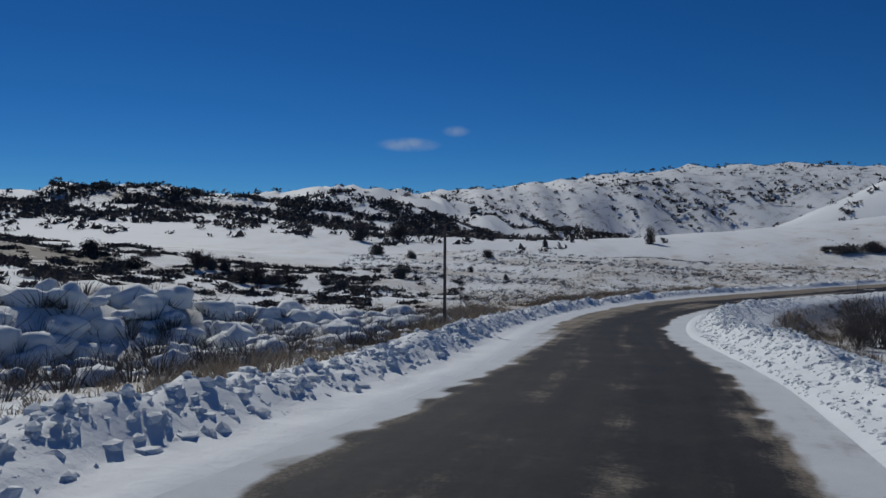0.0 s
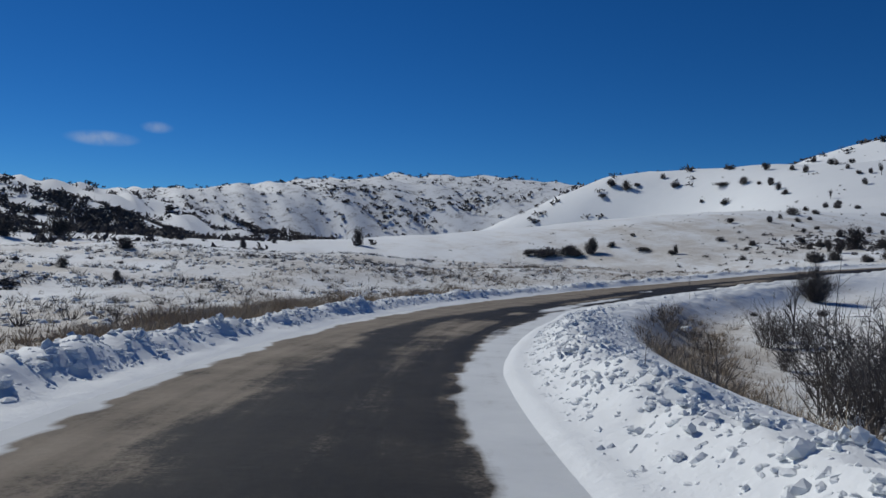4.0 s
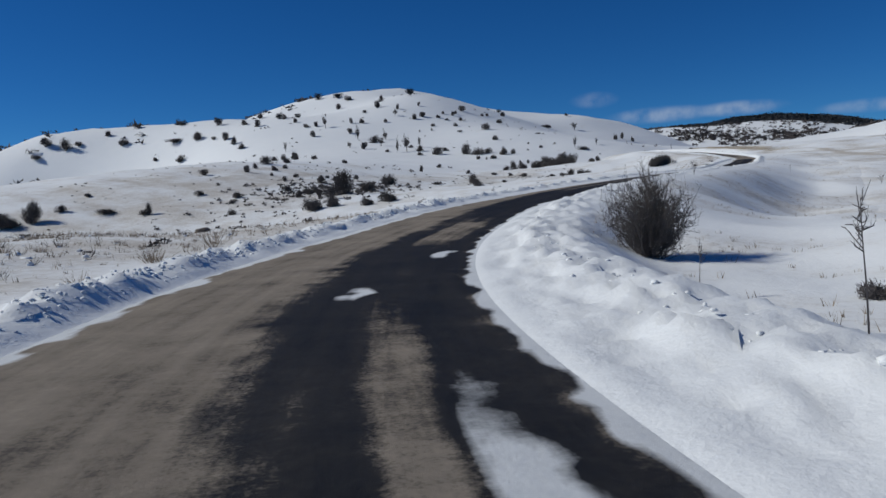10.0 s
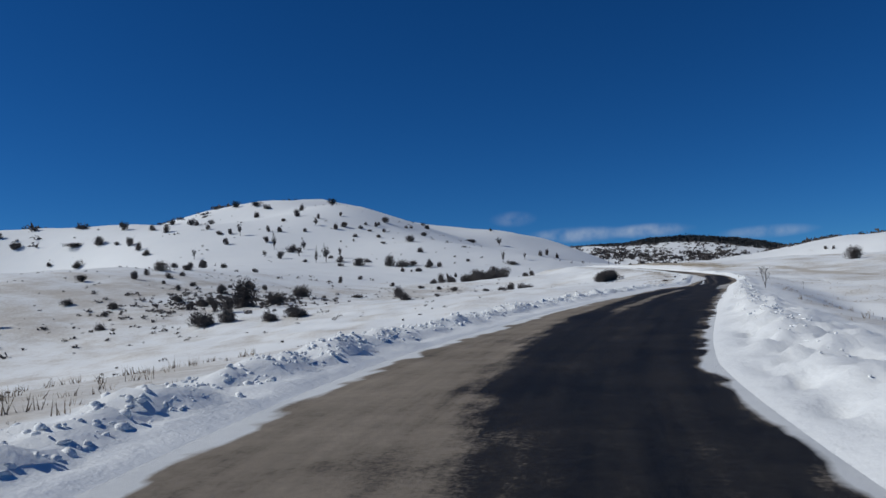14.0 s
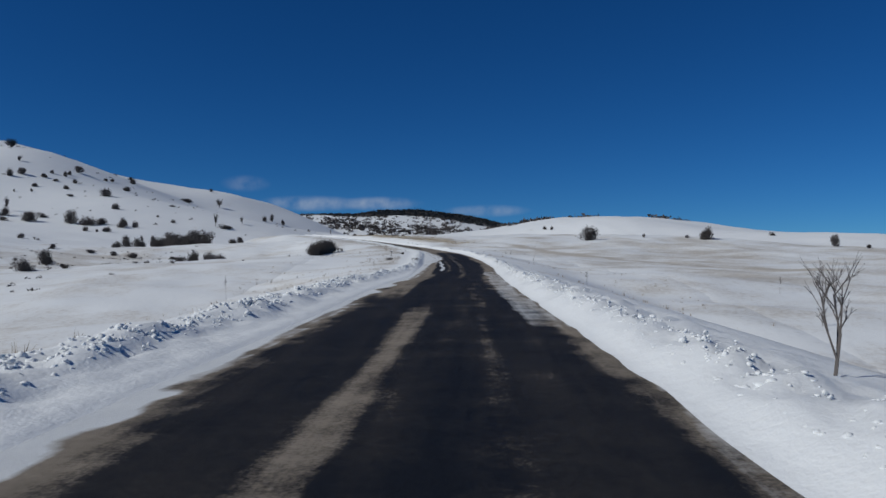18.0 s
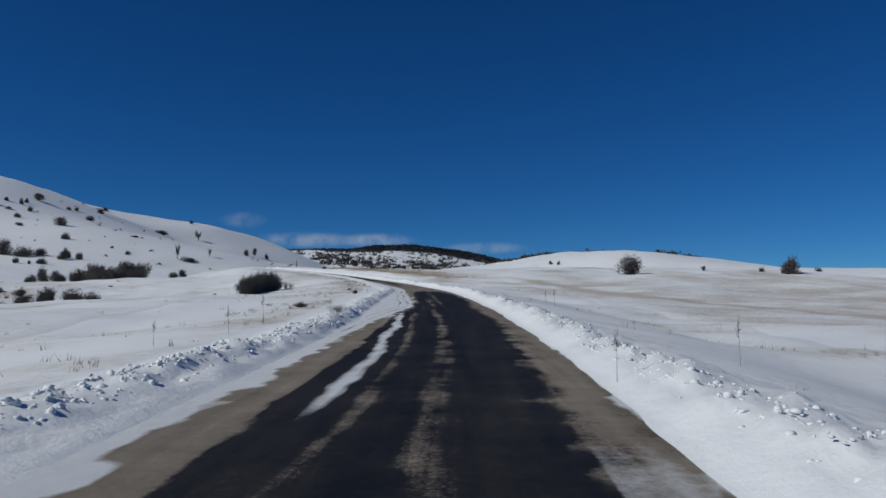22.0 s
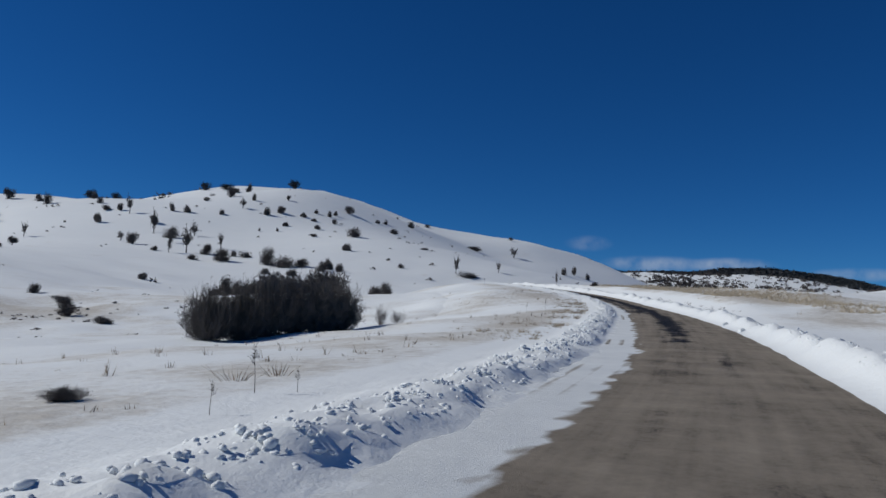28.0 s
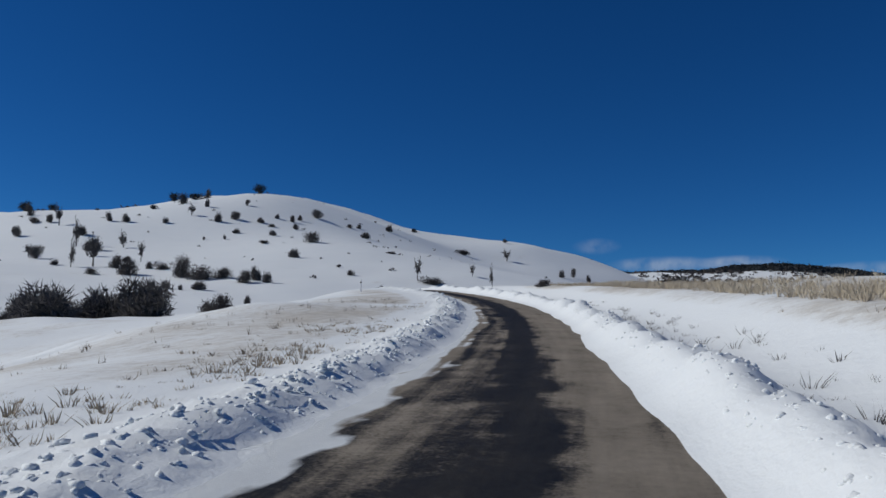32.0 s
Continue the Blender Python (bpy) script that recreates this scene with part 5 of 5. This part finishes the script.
wx, wy = scatter_where(900, 225, 300, 112, 172, lambda x, y: np.clip(0.25 + 0.6 * wave(x, y, 14, 76), 0, 1) * np.exp(-(((x - 258) / 28) ** 2 + ((y - 140) / 17) ** 2)))
clump_field("low_brush", wx, wy, far_rng.uniform(0.35, 1.1, len(wx)), BARK, "grey brush dotted over the slope beyond the thicket", "brush", 30, 0.5, 0.18)
wx, wy = scatter_where(1500, 250, 640, 130, 480, lambda x, y: np.clip(0.12 + 0.35 * wave(x, y, 60, 67), 0, 1))
clump_field("low_brush", wx, wy, far_rng.uniform(0.8, 2.4, len(wx)), OAK, "tiny shrubs dotted over the snowy hill", "brush", 12, 0.7)

wx, wy = scatter_where(700, 20, 52, 55, 84, lambda x, y: np.clip(0.2 + 0.8 * wave(x, y, 5, 68), 0, 1))
bs_, bu_, _ = off_road(wx, wy)
wx, wy = wx[(bu_ < -6) & (bu_ > -18)], wy[(bu_ < -6) & (bu_ > -18)]
blade_field("low_brush", wx, wy, far_rng.uniform(0.15, 0.55, len(wx)), 40, 0.55, STRAW, "low brown withered brush beside the road bank", "brush")
wx, wy = scatter_where(420, 165, 225, 64, 84, lambda x, y: np.clip(0.1 + 0.8 * wave(x, y, 6, 69), 0, 1))
bs_, bu_, _ = off_road(wx, wy)
wx, wy = wx[(bu_ < -5.6) & (bu_ > -10)], wy[(bu_ < -5.6) & (bu_ > -10)]
blade_field("low_brush", wx, wy, far_rng.uniform(0.1, 0.35, len(wx)), 30, 0.55, STRAW, "low withered brush in the hollow behind the bank", "brush")
# scattered brush at the road's edge
for bx, by, bh, bw, bk in ((159.8, 66.3, 0.3, 0.6, "g"), (169.2, 69.2, 0.22, 0.5, "n"), (211.6, 70.9, 0.16, 0.35, "n")):
    grow(bx, by, bh * 1.2, bw * 1.2, bk, "low brush at the road's edge")


def marker_post(x, y, high):
    """A white roadside post with a chamfered top and a dark band."""
    root = tagged(new("marker_post"), "short white roadside marker post standing in the snow", "post")
    for name, w, lo, hi, mat in (("shaft", 0.06, -0.3, high, WHITE_POST), ("band", 0.064, high * 0.72, high * 0.86, POST)):
        bm = bmesh.new()
        bmesh.ops.create_cube(bm, size=1.0)
        for v in bm.verts:
            top = v.co.z > 0
            v.co = (v.co.x * w * 2, v.co.y * w, hi - (0.04 if top and v.co.x > 0 and name == "shaft" else 0) if top else lo)
        bmesh.ops.bevel(bm, geom=list(bm.edges), offset=0.006, segments=1, affect="EDGES")
        me = bpy.data.meshes.new(name)
        bm.to_mesh(me)
        bm.free()
        me.materials.append(mat)
        part(name, me, root)
    root.location = (x, y, float(land(np.array([x]), np.array([y]))[0]))
    return root


marker_post(305.3, 101.2, 1.0)


def lump(x, y, size, mat, name, label, category, seed, ragged=1.0):
    """A weathered lump half sunk in the snow."""
    rng = np.random.default_rng(seed)
    bm = bmesh.new()
    bmesh.ops.create_icosphere(bm, subdivisions=3, radius=1.0)
    for v in bm.verts:
        d = np.array(v.co[:])
        f = 1 + 0.22 * math.sin(d[0] * 3.1 + seed) * math.cos(d[1] * 2.7 + seed) + ragged * (0.35 * noise.noise(Vector(d * 1.7 + seed * 3.1)) + 0.16 * noise.noise(Vector(d * 4.5 + seed))) + rng.normal(0, 0.015 * ragged)
        v.co = Vector(tuple(d * f * np.array(size)))
    me = bpy.data.meshes.new(name)
    bm.to_mesh(me)
    bm.free()
    me.materials.append(mat)
    for p in me.polygons:
        p.use_smooth = True
    ob = tagged(new(name, me), label, category)
    ob.location = (x, y, float(land(np.array([x]), np.array([y]))[0]) + size[2] * 0.25)
    return ob


lump(58.4, 79.5, (0.4, 0.3, 0.2), POST, "field_stone", "dark weathered stone capped with snow beside the road", "stone", 3)

# snow-laden bushes on the slope beside the first bend
mound_rng = np.random.default_rng(91)
MOUND_SPOTS = []
while len(MOUND_SPOTS) < 290:
    across, along = mound_rng.uniform(-1.2, 6.2), mound_rng.uniform(-12, 17)
    mx, my = -9.5 + 0.8 * across + 0.6 * along, 15.5 - 0.6 * across + 0.8 * along
    ms, mu, _ = off_road(np.array([mx]), np.array([my]))
    if mu[0] > -6.2 or any((mx - a) ** 2 + (my - b) ** 2 < 0.35 for a, b in MOUND_SPOTS):
        continue
    MOUND_SPOTS.append((mx, my))
    r = (0.20 + 0.36 * mound_rng.random() ** 1.6) * np.interp(across, (3, 6), (1.0, 0.6))
    ob = lump(mx, my, (r * 1.25, r * mound_rng.uniform(0.8, 1.3), r * mound_rng.uniform(0.55, 0.95)), SNOW_FIELD, "snow_laden_bush", "low bush buried under a rounded cap of snow", "bush", len(MOUND_SPOTS), 1.2)
    ob["group"] = "snow-laden bushes on the slope"

# tussocks under the snow of the field inside the first bend's outer side
tx = far_rng.uniform(-4, 60, 20000)
ty = far_rng.uniform(30, 125, 20000)
ts, tu, _ = off_road(tx, ty)
ok = (tu < -8.5) & (far_rng.random(20000) < np.clip(0.35 + 0.55 * wave(tx, ty, 14, 71), 0, 1) * smooth(-60, -25, tu) * smooth(100, 70, ts))
lumps_at("snow_tussocks", tx[ok], ty[ok], far_rng.uniform(0.05, 0.15, int(ok.sum())), "tussocks of grass rounded over with snow", SNOW_FIELD)
pick = ok & (far_rng.random(20000) < 0.75)
blade_field("low_brush", tx[pick] + 0.15, ty[pick] + 0.1, far_rng.uniform(0.1, 0.4, int(pick.sum())), 26, 0.6, BARK, "low grey brush among the tussocks", "brush", 0.009)


def scrub_patch(x, y, half_x, half_y, count, low, high):
    px_, py_ = far_rng.normal(x, half_x, count), far_rng.normal(y, half_y, count)
    clump_field("oak_scrub", px_, py_, far_rng.uniform(low, high, count), OAK, "dense dark scrub in a fold of the far mountain", "scrub", 14, 0.6)


scrub_patch(130, 700, 26, 18, 150, 5, 10)
scrub_patch(175, 745, 26, 22, 150, 5, 10)
scrub_patch(205, 712, 16, 12, 70, 4, 9)
scrub_patch(456, 1200, 40, 30, 70, 6, 12)
scrub_patch(511, 1130, 45, 25, 90, 6, 12)
scrub_patch(398, 1260, 40, 30, 70, 6, 12)
scrub_patch(625, 1140, 40, 30, 60, 6, 12)
scrub_patch(1135, 125, 16, 55, 170, 5, 11)
scrub_patch(1180, 50, 25, 28, 130, 5, 11)
scrub_patch(1165, 190, 18, 18, 60, 5, 10)
scrub_patch(1225, 110, 30, 60, 110, 4, 9)
# thicket in the ravine at the hill's foot
rx_, ry_ = far_rng.normal(188, 16, 420), far_rng.normal(158, 10, 420)
clump_field("low_brush", rx_, ry_, far_rng.uniform(0.5, 1.7, 420), BARK, "tangled grey brush in the ravine at the hill's foot", "brush", 20, 0.7)
for k, (cx_, cy_, r) in enumerate(((127.3, 88.7, 0.42), (101.2, 93.7, 0.6), (30.6, 46.8, 0.25), (242.2, 65.4, 0.16), (237.8, 64.5, 0.18), (108.9, 98.3, 0.25))):
    lump(cx_, cy_, (r, r * 0.8, r * 0.7), SNOW_CLOD, "snow_chunk", "single thrown chunk of snow", "snow chunk", 20 + k)["group"] = "thrown chunks of snow"

# withered grass and low brush filling the gully inside the first bend
hs, hu = far_rng.uniform(6, 72, 2600), far_rng.uniform(4.6, 9.0, 2600)
hx, hy = place_on_road(hs, hu)
keep = far_rng.random(2600) < np.clip(0.4 + 0.8 * wave(hx, hy, 7, 73), 0.03, 1) * smooth(70, 52, hs) * smooth(8.4, 6.4, hu)
hx, hy = hx[keep], hy[keep]
blade_field("withered_grass", hx, hy, far_rng.uniform(0.15, 0.5, len(hx)), 24, 0.5, PALE_STRAW, "matted brown withered grass in the gully", "grass")
blade_field("low_brush", hx[1::4], hy[1::4], far_rng.uniform(0.2, 0.8, len(hx[1::4])), 30, 0.45, BARK, "grey bare brush in the gully", "brush", 0.006)

# dark brush and brown grass between the snow-laden bushes
dx, dy = mound_rng.uniform(-16, 2, 1700), mound_rng.uniform(4, 36, 1700)
ds, du, _ = off_road(dx, dy)
dq, dw = slope_frame(dx, dy)
ok = (du < -5.8) & (dq > -0.5) & (dq < 7) & (mound_rng.random(1700) < 0.9)
blade_field("low_brush", dx[ok], dy[ok], mound_rng.uniform(0.2, 0.7, int(ok.sum())), 34, 0.55, BARK, "dark brush between the snow-laden bushes", "brush", 0.010)
fx, fy = scatter_where(7500, -50, 0, 14, 66, lambda x, y: np.clip(0.25 + 0.6 * wave(x, y, 6, 74), 0, 1) * smooth(0.3, -1.5, slope_frame(x, y)[0]))
fs, fu, _ = off_road(fx, fy)
fx, fy = fx[fu < -9], fy[fu < -9]
clump_field("low_brush", fx, fy, far_rng.uniform(0.45, 1.3, len(fx)), OAK, "low dark brush flattened under the snow above the slope", "brush", 60, 0.28, 0.15)
# brown withered strip behind the outer bank of the first bend and of the last one
es = np.concatenate([far_rng.uniform(17, 66, 3600), far_rng.uniform(2, 17, 250), far_rng.uniform(262, 325, 900)])
eu = LEFT_CREST(es) - 1.1 - np.abs(far_rng.normal(0, 1.3, len(es)))
ex, ey = place_on_road(es, eu)
blade_field("withered_grass", ex, ey, np.where(es > 200, 0.42, 1.0) * far_rng.uniform(0.15, 0.55, len(es)) * np.clip(0.7 + 0.6 * wave(ex, ey, 8, 75), 0.15, 1.2), 20, 0.5, PALE_STRAW, "brown withered grass behind the snow bank", "grass", 0.009)

# pale tall grass along the top of the cut bank in the last bend
cs_ = far_rng.uniform(284, 345, 2600)
cu_ = np.interp(cs_, (284, 296, 303, 345), (9.5, 7.2, 5.4, 5.8)) + np.abs(far_rng.normal(0, 2.2, len(cs_)))
cx_, cy_ = place_on_road(cs_, cu_)
blade_field("tall_grass", cx_, cy_, far_rng.uniform(0.12, 0.38, len(cs_)), 16, 0.35, REED, "pale beige dry grass along the top of the cut bank", "grass", 0.009)
cs_ = far_rng.uniform(288, 325, 110)
cx_, cy_ = place_on_road(cs_, RIGHT_CREST(cs_) + far_rng.uniform(0.9, 2.6, len(cs_)))
blade_field("low_brush", cx_, cy_, far_rng.uniform(0.08, 0.28, len(cs_)), 16, 0.5, BARK, "sparse brush in the ditch below the cut bank", "brush")

# plant patterns that found no place
for kind, masters in KINDS.items():
    for ob in set(masters):
        if ob.name not in used_kinds:
            for child in list(ob.children):
                bpy.data.objects.remove(child)
            bpy.data.objects.remove(ob)
